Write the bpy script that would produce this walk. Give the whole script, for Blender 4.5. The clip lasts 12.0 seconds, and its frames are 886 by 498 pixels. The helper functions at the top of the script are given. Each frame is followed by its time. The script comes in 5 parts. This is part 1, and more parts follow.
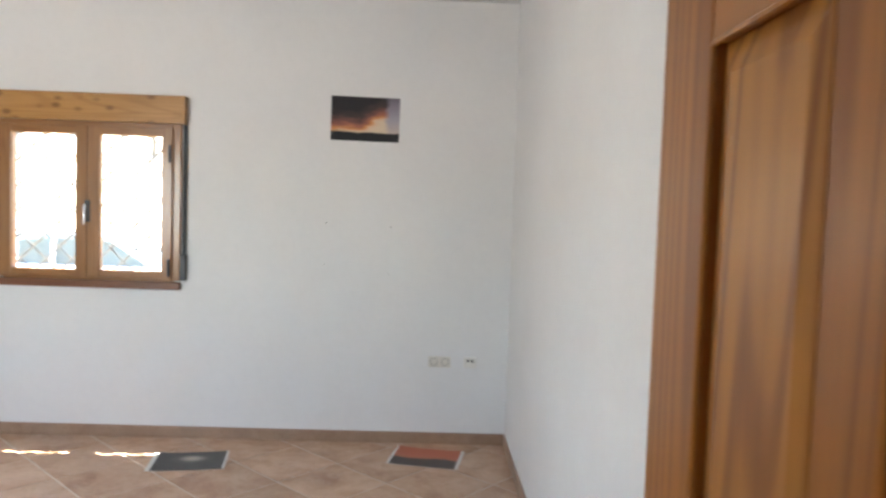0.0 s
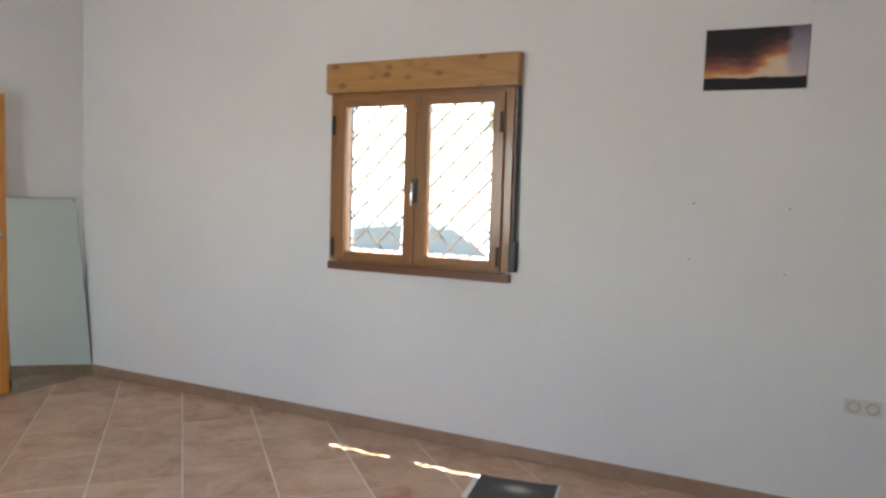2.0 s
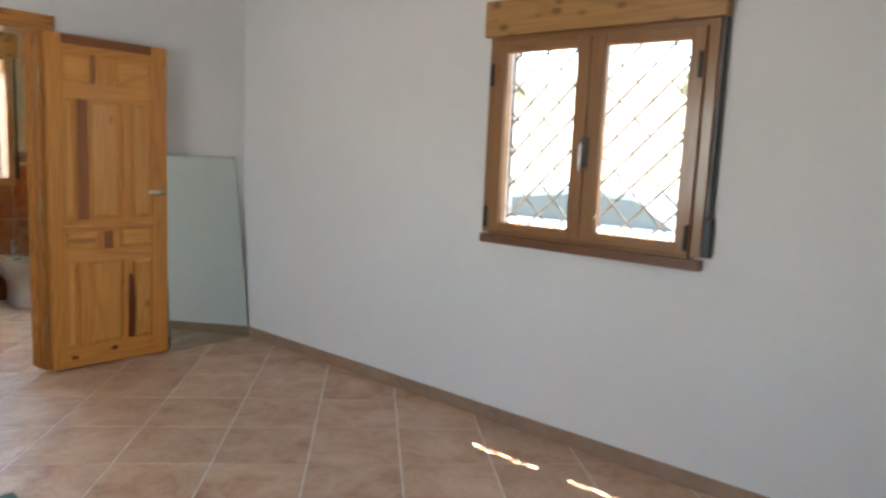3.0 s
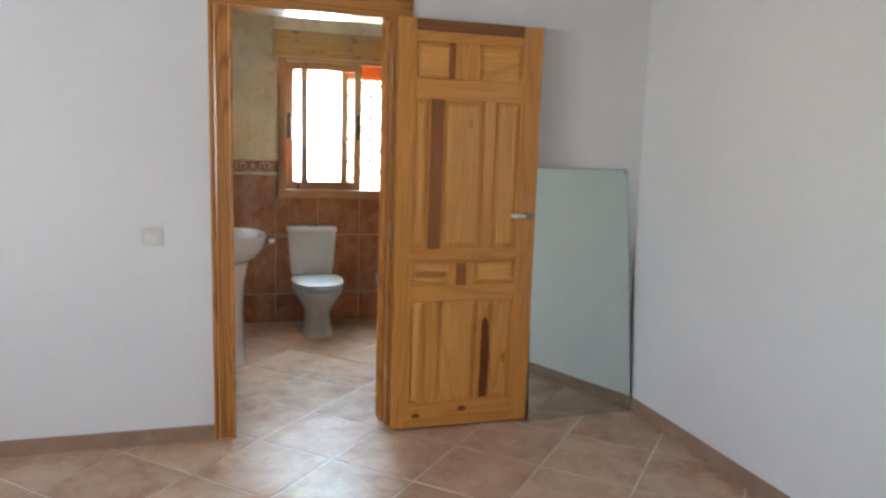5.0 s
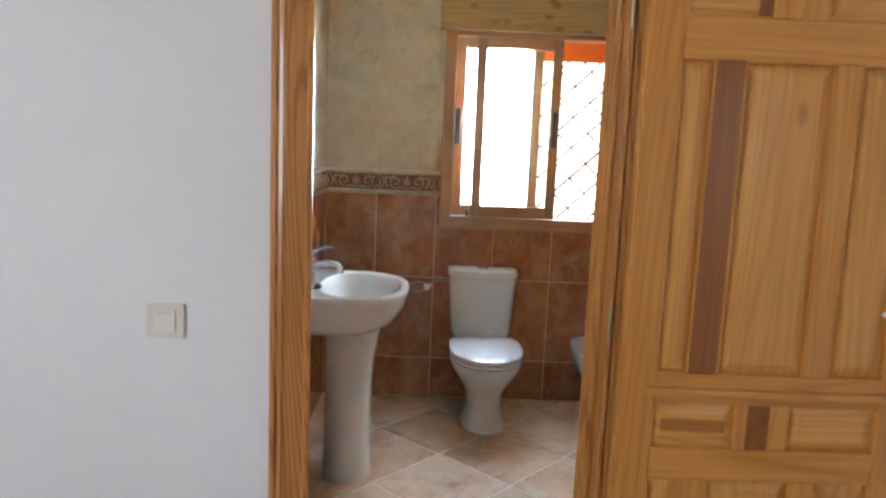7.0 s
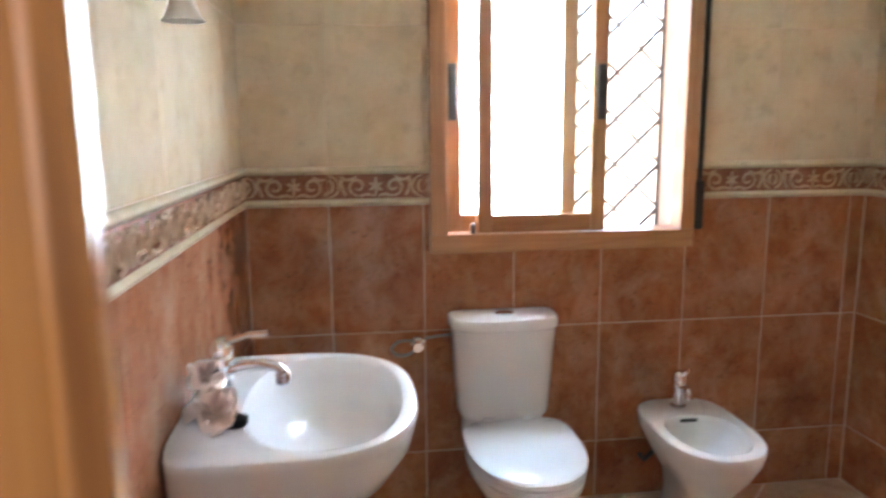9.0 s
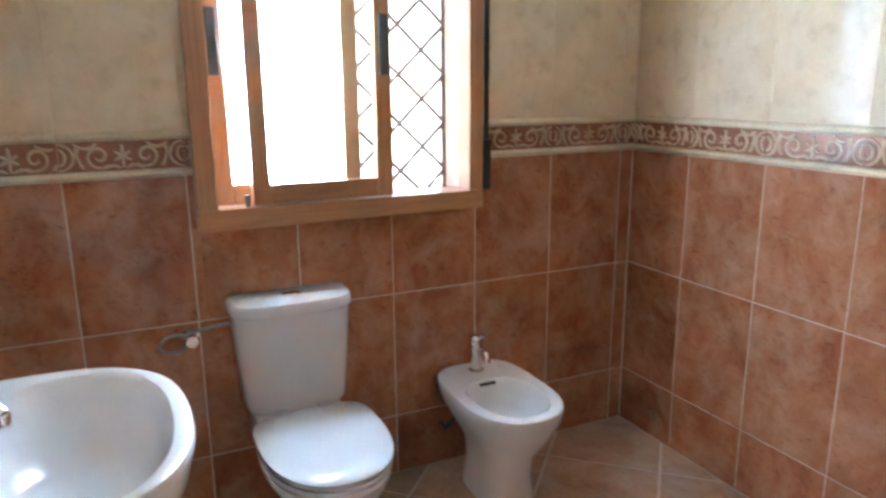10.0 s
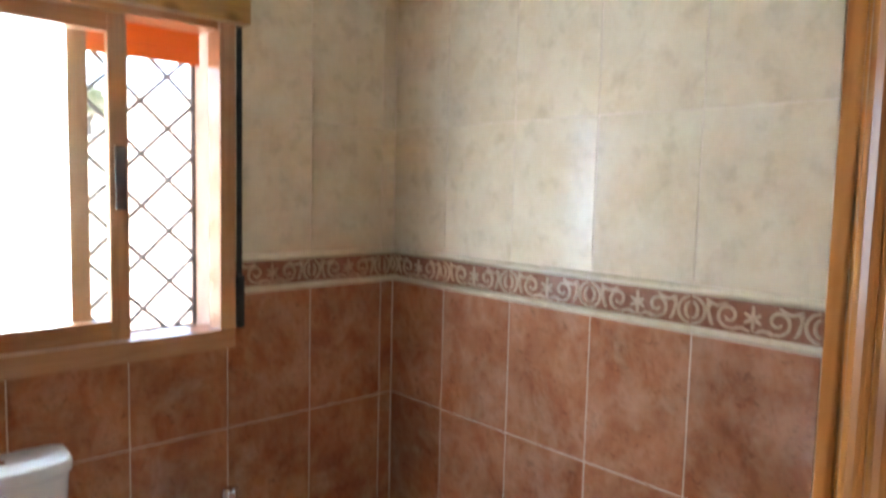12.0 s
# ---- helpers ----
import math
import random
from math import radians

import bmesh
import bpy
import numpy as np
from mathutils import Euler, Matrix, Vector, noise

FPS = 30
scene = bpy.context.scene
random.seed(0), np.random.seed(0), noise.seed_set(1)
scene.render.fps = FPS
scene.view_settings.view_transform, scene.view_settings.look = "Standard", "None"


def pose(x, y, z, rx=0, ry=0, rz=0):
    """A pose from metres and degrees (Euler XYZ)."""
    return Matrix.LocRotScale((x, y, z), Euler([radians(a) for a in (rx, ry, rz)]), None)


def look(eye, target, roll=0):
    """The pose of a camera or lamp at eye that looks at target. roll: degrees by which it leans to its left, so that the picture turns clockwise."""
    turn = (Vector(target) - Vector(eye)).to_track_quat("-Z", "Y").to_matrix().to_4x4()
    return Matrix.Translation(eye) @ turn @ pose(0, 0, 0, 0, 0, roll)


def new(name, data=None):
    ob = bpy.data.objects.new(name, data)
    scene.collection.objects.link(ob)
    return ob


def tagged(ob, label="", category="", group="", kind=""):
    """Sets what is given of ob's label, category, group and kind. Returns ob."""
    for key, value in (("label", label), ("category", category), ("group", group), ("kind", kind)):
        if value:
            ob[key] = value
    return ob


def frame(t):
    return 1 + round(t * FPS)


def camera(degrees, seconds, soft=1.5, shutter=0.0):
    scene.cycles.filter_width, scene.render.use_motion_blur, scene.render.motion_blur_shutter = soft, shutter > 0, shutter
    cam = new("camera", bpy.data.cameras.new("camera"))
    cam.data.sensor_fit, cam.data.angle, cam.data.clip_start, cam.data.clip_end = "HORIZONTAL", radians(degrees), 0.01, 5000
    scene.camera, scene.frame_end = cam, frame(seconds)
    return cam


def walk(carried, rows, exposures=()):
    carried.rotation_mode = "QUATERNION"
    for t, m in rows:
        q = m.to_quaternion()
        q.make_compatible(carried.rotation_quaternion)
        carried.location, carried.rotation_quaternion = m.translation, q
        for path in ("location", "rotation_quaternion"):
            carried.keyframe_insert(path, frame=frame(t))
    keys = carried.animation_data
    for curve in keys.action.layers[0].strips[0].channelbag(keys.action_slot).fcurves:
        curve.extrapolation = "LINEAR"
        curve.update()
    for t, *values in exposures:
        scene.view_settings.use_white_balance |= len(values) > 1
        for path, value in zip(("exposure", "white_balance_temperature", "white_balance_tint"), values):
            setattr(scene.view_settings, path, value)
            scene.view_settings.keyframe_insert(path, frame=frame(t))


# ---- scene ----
cam = camera(64.8, 12.0, soft=2.6, shutter=0.3)
PATH = [
    (0, (0.18, 1.396, 1.522), (0.229, 3.393, 1.421), 1.9),
    (0.5, (0.163, 1.573, 1.492), (-0.059, 3.56, 1.438), 1.6),
    (1, (0.061, 1.822, 1.495), (-0.413, 3.764, 1.433), 1.0),
    (1.5, (-0.022, 2.111, 1.468), (-0.739, 3.976, 1.373), 1.4),
    (2, (-0.074, 2.364, 1.428), (-0.946, 4.158, 1.282), 1.7),
    (2.5, (-0.172, 2.642, 1.417), (-1.2, 4.345, 1.211), 1.9),
    (3, (-0.311, 2.953, 1.41), (-1.6, 4.46, 1.151), 2.6),
    (3.5, (-0.464, 3.26, 1.397), (-2.022, 4.479, 1.099), 3.4),
    (3.7, (-0.58, 3.322, 1.391), (-2.214, 4.436, 1.093), 3.1),
    (5.5, (-1.853, 3.973, 1.445), (-3.791, 4.403, 1.198), 1.9),
    (6, (-2.264, 4.065, 1.463), (-4.23, 4.371, 1.257), 2.3),
    (6.5, (-2.714, 4.1, 1.451), (-4.694, 4.242, 1.209), 2.3),
    (7, (-3.163, 4.096, 1.433), (-5.143, 4.134, 1.155), 2.4),
    (8.8, (-4.497, 3.919, 1.464), (-6.46, 4.005, 1.09), -0.2),
    (9, (-4.627, 3.889, 1.44), (-6.584, 4.127, 1.106), -0.5),
    (9.5, (-4.766, 3.916, 1.46), (-6.658, 4.48, 1.141), -1.2),
    (10, (-4.858, 3.925, 1.441), (-6.619, 4.754, 0.984), -0.5),
    (10.5, (-4.876, 3.972, 1.415), (-6.458, 5.027, 0.797), 1.4),
    (11, (-4.877, 4.033, 1.39), (-6.293, 5.262, 0.693), 3.4),
    (11.5, (-4.885, 4.051, 1.439), (-6.272, 5.399, 0.928), 3.6),
    (12, (-4.868, 4.042, 1.566), (-6.328, 5.397, 1.392), 1.4),
]
walk(cam, [(t, look(eye, target, roll)) for t, eye, target, roll in PATH], [(0, 4.02, 7050, 10), (0.5, 3.5, 7150, 10), (1, 3.46, 7200, 12), (1.5, 3.53, 7200, 12), (2.5, 3.45, 7200, 11), (3.5, 3.32, 7150, 10), (5.5, 3.6, 6800, 10), (7, 3.6, 6750, 11), (8.8, 4.03, 6750, 18), (9.1, 3.95, 6650, 18), (9.5, 3.85, 6300, 16), (10.2, 3.83, 6250, 17), (11, 4.19, 6950, 21), (11.5, 4.18, 7050, 21), (12, 3.62, 6550, 17)])


# ---- world, sun ----
SUN_WAY = Vector((0.11, -0.285, -1.095)).normalized()
world = bpy.data.worlds.new("sky_world")
scene.world = world
world.use_nodes = True
wn = world.node_tree
sky = wn.nodes.new("ShaderNodeTexSky")
sky.sky_type = "NISHITA"
sky.sun_disc = False
sky.sun_elevation = math.asin(-SUN_WAY.z)
sky.sun_rotation = math.atan2(-SUN_WAY.x, -SUN_WAY.y)
wn.links.new(sky.outputs[0], wn.nodes["Background"].inputs[0])
wn.nodes["Background"].inputs[1].default_value = 0.14
sun = bpy.data.lights.new("sun", "SUN")
sun.energy, sun.angle, sun.color = 3.6, radians(0.6), (1.0, 0.95, 0.87)
sun_ob = new("sun", sun)
sun_ob.matrix_world = look((0, 12, 20), Vector((0, 12, 20)) + SUN_WAY)


def sky_lamp(name, at, target, w, h, watts, colour):
    """The sky's light in a window's opening."""
    la = bpy.data.lights.new(name, "AREA")
    la.shape, la.size, la.size_y, la.energy, la.color = "RECTANGLE", w, h, watts, colour
    ob = new(name, la)
    ob.matrix_world = look(at, target)


# South window is unseen, assumed from bright walls; its lamp fills the room.
sky_lamp("sky_assumed_south_window", (-2.7, 1.16, 1.55), (-2.7, 4, 1.55), 1.36, 1.16, 3.9, (0.71, 0.84, 1.0))
sky_lamp("sky_bathroom_window", (-7.188, 4.43, 1.57), (-5, 4.43, 1.57), 0.40, 0.86, 8.4, (0.54, 0.735, 1.0))


# ---- materials ----
def base_mat(name, rough, metal=0.0):
    m = bpy.data.materials.new(name)
    m.use_nodes = True
    b = m.node_tree.nodes["Principled BSDF"]
    b.inputs["Roughness"].default_value = rough
    b.inputs["Metallic"].default_value = metal
    return m, m.node_tree, b


def node(nt, kind, **values):
    n = nt.nodes.new(kind)
    for key, v in values.items():
        n.inputs[key.replace("_", " ")].default_value = v
    return n


def ramp(nt, fac, stops):
    r = nt.nodes.new("ShaderNodeValToRGB")
    els = r.color_ramp.elements
    els[0].position, els[0].color = stops[0][0], (*stops[0][1], 1)
    els[1].position, els[1].color = stops[-1][0], (*stops[-1][1], 1)
    for at, c in stops[1:-1]:
        els.new(at).color = (*c, 1)
    nt.links.new(fac, r.inputs[0])
    return r.outputs[0]


def place(nt, scale=(1, 1, 1), shift=0.0):
    """World position, scaled; shift: a random offset for each object."""
    g = nt.nodes.new("ShaderNodeNewGeometry")
    mp = nt.nodes.new("ShaderNodeMapping")
    mp.inputs["Scale"].default_value = scale
    nt.links.new(g.outputs["Position"], mp.inputs["Vector"])
    if shift:
        info = nt.nodes.new("ShaderNodeObjectInfo")
        mul = nt.nodes.new("ShaderNodeMath")
        mul.operation = "MULTIPLY"
        mul.inputs[1].default_value = shift
        nt.links.new(info.outputs["Random"], mul.inputs[0])
        comb = nt.nodes.new("ShaderNodeCombineXYZ")
        for k in range(3):
            nt.links.new(mul.outputs[0], comb.inputs[k])
        nt.links.new(comb.outputs[0], mp.inputs["Location"])
    return mp.outputs[0]


def noise_of(nt, vec, scale, detail=4.0, rough=0.55, distort=0.0):
    n = node(nt, "ShaderNodeTexNoise", Scale=scale, Detail=detail, Roughness=rough, Distortion=distort)
    nt.links.new(vec, n.inputs["Vector"])
    return n.outputs["Fac"]


def blend(nt, kind, fac, a, b):
    m = nt.nodes.new("ShaderNodeMix")
    m.data_type, m.blend_type = "RGBA", kind
    for sock, v in ((m.inputs[0], fac), (m.inputs[6], a), (m.inputs[7], b)):
        if isinstance(v, (int, float)):
            sock.default_value = v
        elif isinstance(v, tuple):
            sock.default_value = (*v, 1)
        else:
            nt.links.new(v, sock)
    return m.outputs[2]


def bump(nt, b, height, strength, dist=0.002):
    n = node(nt, "ShaderNodeBump", Strength=strength, Distance=dist)
    nt.links.new(height, n.inputs["Height"])
    nt.links.new(n.outputs[0], b.inputs["Normal"])


def plain(name, colour, rough, metal=0.0, vary=0.06, scale=6.0, bumps=0.0):
    m, nt, b = base_mat(name, rough, metal)
    f = noise_of(nt, place(nt), scale)
    lo = tuple(c * (1 - vary) for c in colour)
    hi = tuple(min(1, c * (1 + vary)) for c in colour)
    nt.links.new(ramp(nt, f, ((0.3, lo), (0.7, hi))), b.inputs["Base Color"])
    if bumps:
        bump(nt, b, noise_of(nt, place(nt), scale * 20), bumps)
    return m


def plaster():
    m, nt, b = base_mat("white_plaster", 0.75)
    big = noise_of(nt, place(nt), 1.3, 5)
    small = noise_of(nt, place(nt), 26, 4)
    c = ramp(nt, big, ((0.3, (0.765, 0.76, 0.75)), (0.7, (0.81, 0.805, 0.795))))
    c2 = ramp(nt, small, ((0.35, (0.985, 0.985, 0.985)), (0.6, (1, 1, 1))))
    nt.links.new(blend(nt, "MULTIPLY", 1.0, c, c2), b.inputs["Base Color"])
    bump(nt, b, noise_of(nt, place(nt), 140, 3), 0.04, 0.001)
    return m


def fired_tile(name, stops, rough, scale, vary, stretch=(1, 1, 1), bumps=0.06, fine=40, haze=None, flecks=0.0, ripple=9):
    """Mottled glazed tile, each one a little different. haze: the colour of pale clouds; flecks: depth of dark streaks."""
    m, nt, b = base_mat(name, rough)
    vec = place(nt, stretch, 9.0)
    cloud = noise_of(nt, vec, scale, 7, 0.68, 0.4)
    c = ramp(nt, cloud, stops)
    if haze:
        pale = noise_of(nt, vec, scale * 1.3, 7, 0.68, 0.3)
        c = blend(nt, "MIX", ramp(nt, pale, ((0.48, (0, 0, 0)), (0.72, (0.65, 0.65, 0.65)))), c, haze)
    speck = noise_of(nt, vec, fine, 3)
    c = blend(nt, "MULTIPLY", 1.0, c, ramp(nt, speck, ((0.30, (0.88, 0.86, 0.84)), (0.46, (1, 1, 1)))))
    if flecks:
        dash = noise_of(nt, place(nt, (20, 20, 32), 5.0), 1.6, 5, 0.6, 1.4)
        c = blend(nt, "MULTIPLY", 1.0, c, ramp(nt, dash, ((0.28, (1 - flecks,) * 3), (0.43, (1, 1, 1)))))
    info = nt.nodes.new("ShaderNodeObjectInfo")
    c = blend(nt, "MULTIPLY", 1.0, c, ramp(nt, info.outputs["Random"], ((0.0, (1 - vary,) * 3), (1.0, (1, 1, 1)))))
    nt.links.new(c, b.inputs["Base Color"])
    nt.links.new(ramp(nt, noise_of(nt, vec, 7, 3), ((0.2, (rough * 0.9,) * 3), (0.8, (rough * 1.12,) * 3))), b.inputs["Roughness"])
    if bumps:
        bump(nt, b, noise_of(nt, vec, ripple, 2), bumps, 0.002)
    return m


def wood(name, light, dark, axis, rough=0.28, rings=5.0, knots=True, coat=0.25, contrast=0.30):
    """Varnished pine; axis: the way the grain runs."""
    m, nt, b = base_mat(name, rough)
    s = [7.0, 7.0, 7.0]
    s["xyz".index(axis)] = 0.5
    vec = place(nt, s, 3.0)
    warp = noise_of(nt, vec, 0.6, 1.5, 0.4, 0.35)
    mul = node(nt, "ShaderNodeMath")
    mul.operation = "MULTIPLY"
    mul.inputs[1].default_value = rings * 38
    nt.links.new(warp, mul.inputs[0])
    sn = nt.nodes.new("ShaderNodeMath")
    sn.operation = "SINE"
    nt.links.new(mul.outputs[0], sn.inputs[0])

    def between(f):
        return tuple(l * (1 - f) + d * f for l, d in zip(light, dark))
    c = ramp(nt, sn.outputs[0], ((0.0, light), (0.45, between(0.2 * contrast)), (0.85, between(0.8 * contrast)), (1.0, between(contrast))))
    tone = noise_of(nt, vec, 0.35, 2)
    c = blend(nt, "MULTIPLY", 1.0, c, ramp(nt, tone, ((0.35, (0.86, 0.83, 0.78)), (0.65, (1, 1, 1)))))
    t = [70.0, 70.0, 70.0]
    t["xyz".index(axis)] = 2.5
    fibre = noise_of(nt, place(nt, t), 1.0, 3)
    c = blend(nt, "MULTIPLY", 1.0, c, ramp(nt, fibre, ((0.35, (0.87, 0.83, 0.77)), (0.6, (1, 1, 1)))))
    if knots:
        k = [7.0, 7.0, 7.0] if knots is True else [13.0, 13.0, 13.0]
        k["xyz".index(axis)] = 3.2 if knots is True else 8.0
        v = nt.nodes.new("ShaderNodeTexVoronoi")
        v.inputs["Scale"].default_value = 1.0
        nt.links.new(place(nt, k, 5.0), v.inputs["Vector"])
        c = blend(nt, "MIX", ramp(nt, v.outputs["Distance"], ((0.05 if knots is True else 0.12, (0.75,) * 3), (0.13 if knots is True else 0.30, (0, 0, 0)))), c, tuple(x * 0.55 for x in dark))
    nt.links.new(c, b.inputs["Base Color"])
    b.inputs["Coat Weight"].default_value = coat
    b.inputs["Coat Roughness"].default_value = 0.12
    bump(nt, b, fibre, 0.05, 0.001)
    return m


def clear_glass(name, tint, rough=0.0, gloss=0.6):
    m = bpy.data.materials.new(name)
    m.use_nodes = True
    nt = m.node_tree
    nt.nodes.remove(nt.nodes["Principled BSDF"])
    tr = nt.nodes.new("ShaderNodeBsdfTransparent")
    tr.inputs[0].default_value = (*tint, 1)
    gl = nt.nodes.new("ShaderNodeBsdfGlossy")
    gl.inputs["Roughness"].default_value = rough
    gl.inputs["Color"].default_value = (gloss, gloss, gloss, 1)
    lw = nt.nodes.new("ShaderNodeLayerWeight")
    lw.inputs["Blend"].default_value = 0.3
    pw = nt.nodes.new("ShaderNodeMath")
    pw.operation = "POWER"
    pw.inputs[1].default_value = 3.0
    nt.links.new(lw.outputs["Facing"], pw.inputs[0])
    fr = nt.nodes.new("ShaderNodeMath")
    fr.operation = "MULTIPLY_ADD"
    fr.inputs[1].default_value, fr.inputs[2].default_value = 0.6, 0.035
    nt.links.new(pw.outputs[0], fr.inputs[0])
    mix = nt.nodes.new("ShaderNodeMixShader")
    nt.links.new(fr.outputs[0], mix.inputs[0])
    nt.links.new(tr.outputs[0], mix.inputs[1])
    nt.links.new(gl.outputs[0], mix.inputs[2])
    nt.links.new(mix.outputs[0], nt.nodes["Material Output"].inputs[0])
    return m


def frosted(name):
    """Frosted pane that spreads the light behind it."""
    m = bpy.data.materials.new(name)
    m.use_nodes = True
    nt = m.node_tree
    nt.nodes.remove(nt.nodes["Principled BSDF"])
    tr = nt.nodes.new("ShaderNodeBsdfTranslucent")
    tr.inputs[0].default_value = (0.93, 0.95, 0.94, 1)
    gl = nt.nodes.new("ShaderNodeBsdfGlossy")
    gl.inputs["Roughness"].default_value = 0.15
    mix = nt.nodes.new("ShaderNodeMixShader")
    mix.inputs[0].default_value = 0.05
    nt.links.new(tr.outputs[0], mix.inputs[1])
    nt.links.new(gl.outputs[0], mix.inputs[2])
    nt.links.new(mix.outputs[0], nt.nodes["Material Output"].inputs[0])
    return m


def slat_plastic(name, colour, share=0.5):
    """Thin plastic slat that daylight shines through."""
    m, nt, b = base_mat(name, 0.4)
    f = noise_of(nt, place(nt), 8)
    c = ramp(nt, f, ((0.3, tuple(x * 0.9 for x in colour)), (0.7, colour)))
    nt.links.new(c, b.inputs["Base Color"])
    tr = nt.nodes.new("ShaderNodeBsdfTranslucent")
    nt.links.new(c, tr.inputs[0])
    mix = nt.nodes.new("ShaderNodeMixShader")
    mix.inputs[0].default_value = share
    nt.links.new(b.outputs[0], mix.inputs[1])
    nt.links.new(tr.outputs[0], mix.inputs[2])
    nt.links.new(mix.outputs[0], nt.nodes["Material Output"].inputs[0])
    return m


M_WALL = plaster()
M_CEIL = plain("ceiling_paint", (0.78, 0.78, 0.77), 0.85, bumps=0.08)
M_GROUT = plain("floor_grout", (0.74, 0.67, 0.60), 0.85, vary=0.15, scale=9, bumps=0.2)
M_WGROUT = plain("wall_grout", (0.70, 0.54, 0.41), 0.8, vary=0.18)
M_FLOOR = fired_tile("floor_tile_glaze", ((0.28, (0.37, 0.190, 0.105)), (0.46, (0.56, 0.340, 0.215)), (0.68, (0.70, 0.495, 0.355))), 0.40, 4.2, 0.12, bumps=0.02, haze=(0.73, 0.55, 0.425))
M_BROWN = fired_tile("brown_wall_tile_glaze", ((0.27, (0.24, 0.074, 0.030)), (0.42, (0.375, 0.132, 0.060)), (0.56, (0.45, 0.184, 0.092)), (0.74, (0.54, 0.285, 0.170))), 0.11, 5.5, 0.08, (1, 1, 0.8), bumps=0.10, haze=(0.56, 0.315, 0.195), flecks=0.42, ripple=26)
M_CREAM = fired_tile("cream_wall_tile_glaze", ((0.3, (0.63, 0.483, 0.318)), (0.55, (0.71, 0.566, 0.392)), (0.75, (0.76, 0.637, 0.462))), 0.045, 5.0, 0.05, bumps=0.004, fine=14, haze=(0.76, 0.642, 0.474))
M_CREAM.node_tree.nodes["Principled BSDF"].inputs["Specular IOR Level"].default_value = 0.065
M_MOULD = fired_tile("cream_moulding_glaze", ((0.3, (0.66, 0.53, 0.34)), (0.7, (0.78, 0.68, 0.50))), 0.18, 9.0, 0.06)
M_BORDER = fired_tile("border_ground_glaze", ((0.3, (0.25, 0.105, 0.058)), (0.7, (0.36, 0.175, 0.11))), 0.25, 12.0, 0.08)
M_RELIEF = fired_tile("border_relief_glaze", ((0.3, (0.48, 0.32, 0.20)), (0.7, (0.64, 0.48, 0.34))), 0.22, 30.0, 0.05)
M_SKIRT = fired_tile("skirting_glaze", ((0.3, (0.31, 0.19, 0.125)), (0.7, (0.42, 0.28, 0.195))), 0.35, 6.0, 0.05)
PINE_L, PINE_D = (0.78, 0.345, 0.078), (0.48, 0.165, 0.027)
M_PINE_Z = wood("pine_upright", PINE_L, PINE_D, "z")
M_PINE_Y = wood("pine_lying", PINE_L, PINE_D, "y")
M_PANEL = wood("pine_panel", (0.82, 0.39, 0.098), (0.52, 0.19, 0.034), "z", rings=5.5)
M_PANEL_Y = wood("pine_panel_lying", (0.82, 0.39, 0.098), (0.52, 0.19, 0.034), "y", rings=5.5)
M_RESIN = wood("pine_resin_streak", (0.22, 0.050, 0.012), (0.12, 0.028, 0.008), "z", knots=False)
M_HEART = wood("pine_heartwood", (0.36, 0.118, 0.027), (0.23, 0.065, 0.014), "z", knots=False)
M_HEART_Y = wood("pine_heartwood_lying", (0.28, 0.10, 0.03), (0.16, 0.05, 0.015), "y", knots=False)
M_HEART_SOFT = wood("pine_pale_heartwood", (0.56, 0.225, 0.050), (0.40, 0.14, 0.026), "y", knots=False)
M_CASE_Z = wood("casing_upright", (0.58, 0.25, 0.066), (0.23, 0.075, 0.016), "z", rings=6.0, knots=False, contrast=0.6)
M_CASE_Y = wood("casing_lying", (0.58, 0.25, 0.066), (0.23, 0.075, 0.016), "y", rings=6.0, knots=False, contrast=0.6)
# entrance leaf: darker and more saturated than the bathroom door's pine
M_ENTRY_Z = wood("entrance_wood_upright", (0.46, 0.178, 0.026), (0.25, 0.075, 0.009), "z", rough=0.42, rings=3.5, knots=False, coat=0.08, contrast=0.6)
M_ENTRY_P = wood("entrance_panel_wood", (0.54, 0.235, 0.042), (0.27, 0.085, 0.010), "z", rough=0.42, rings=2.6, knots=False, coat=0.08, contrast=0.75)
M_ENTRY_Y = wood("entrance_wood_lying", (0.46, 0.178, 0.026), (0.25, 0.075, 0.009), "y", rough=0.42, rings=3.5, knots=False, coat=0.08, contrast=0.6)
M_WIN_Z = wood("window_wood_upright", (0.34, 0.16, 0.055), (0.22, 0.08, 0.02), "z", knots=False)
M_WIN_X = wood("window_wood_lying", (0.34, 0.16, 0.055), (0.22, 0.08, 0.02), "x", knots=False)
M_SILL_X = wood("window_sill_wood", (0.22, 0.085, 0.04), (0.13, 0.045, 0.02), "x", knots=False)
M_BOX_X = wood("shutter_box_wood", (0.48, 0.25, 0.075), (0.28, 0.11, 0.025), "x", knots=2)
M_BOX_Y = wood("shutter_box_wood_west", (0.50, 0.26, 0.08), (0.30, 0.12, 0.03), "y", knots=2)
M_BWIN_Z = wood("bath_window_upright", (0.52, 0.26, 0.13), (0.38, 0.16, 0.065), "z", knots=False)
M_BWIN_Y = wood("bath_window_lying", (0.52, 0.25, 0.12), (0.38, 0.15, 0.06), "y", knots=True)
M_PORC = plain("white_porcelain", (0.71, 0.70, 0.69), 0.15, vary=0.02)
M_SEAT = plain("white_seat_plastic", (0.64, 0.65, 0.67), 0.14, vary=0.02)
M_CHROME = plain("chrome", (0.72, 0.72, 0.74), 0.12, 1.0, vary=0.05)
M_HOSE = plain("braided_steel_hose", (0.30, 0.29, 0.28), 0.35, 0.9, vary=0.3, scale=200)
M_STEEL = plain("dark_steel", (0.10, 0.095, 0.09), 0.4, 0.8)
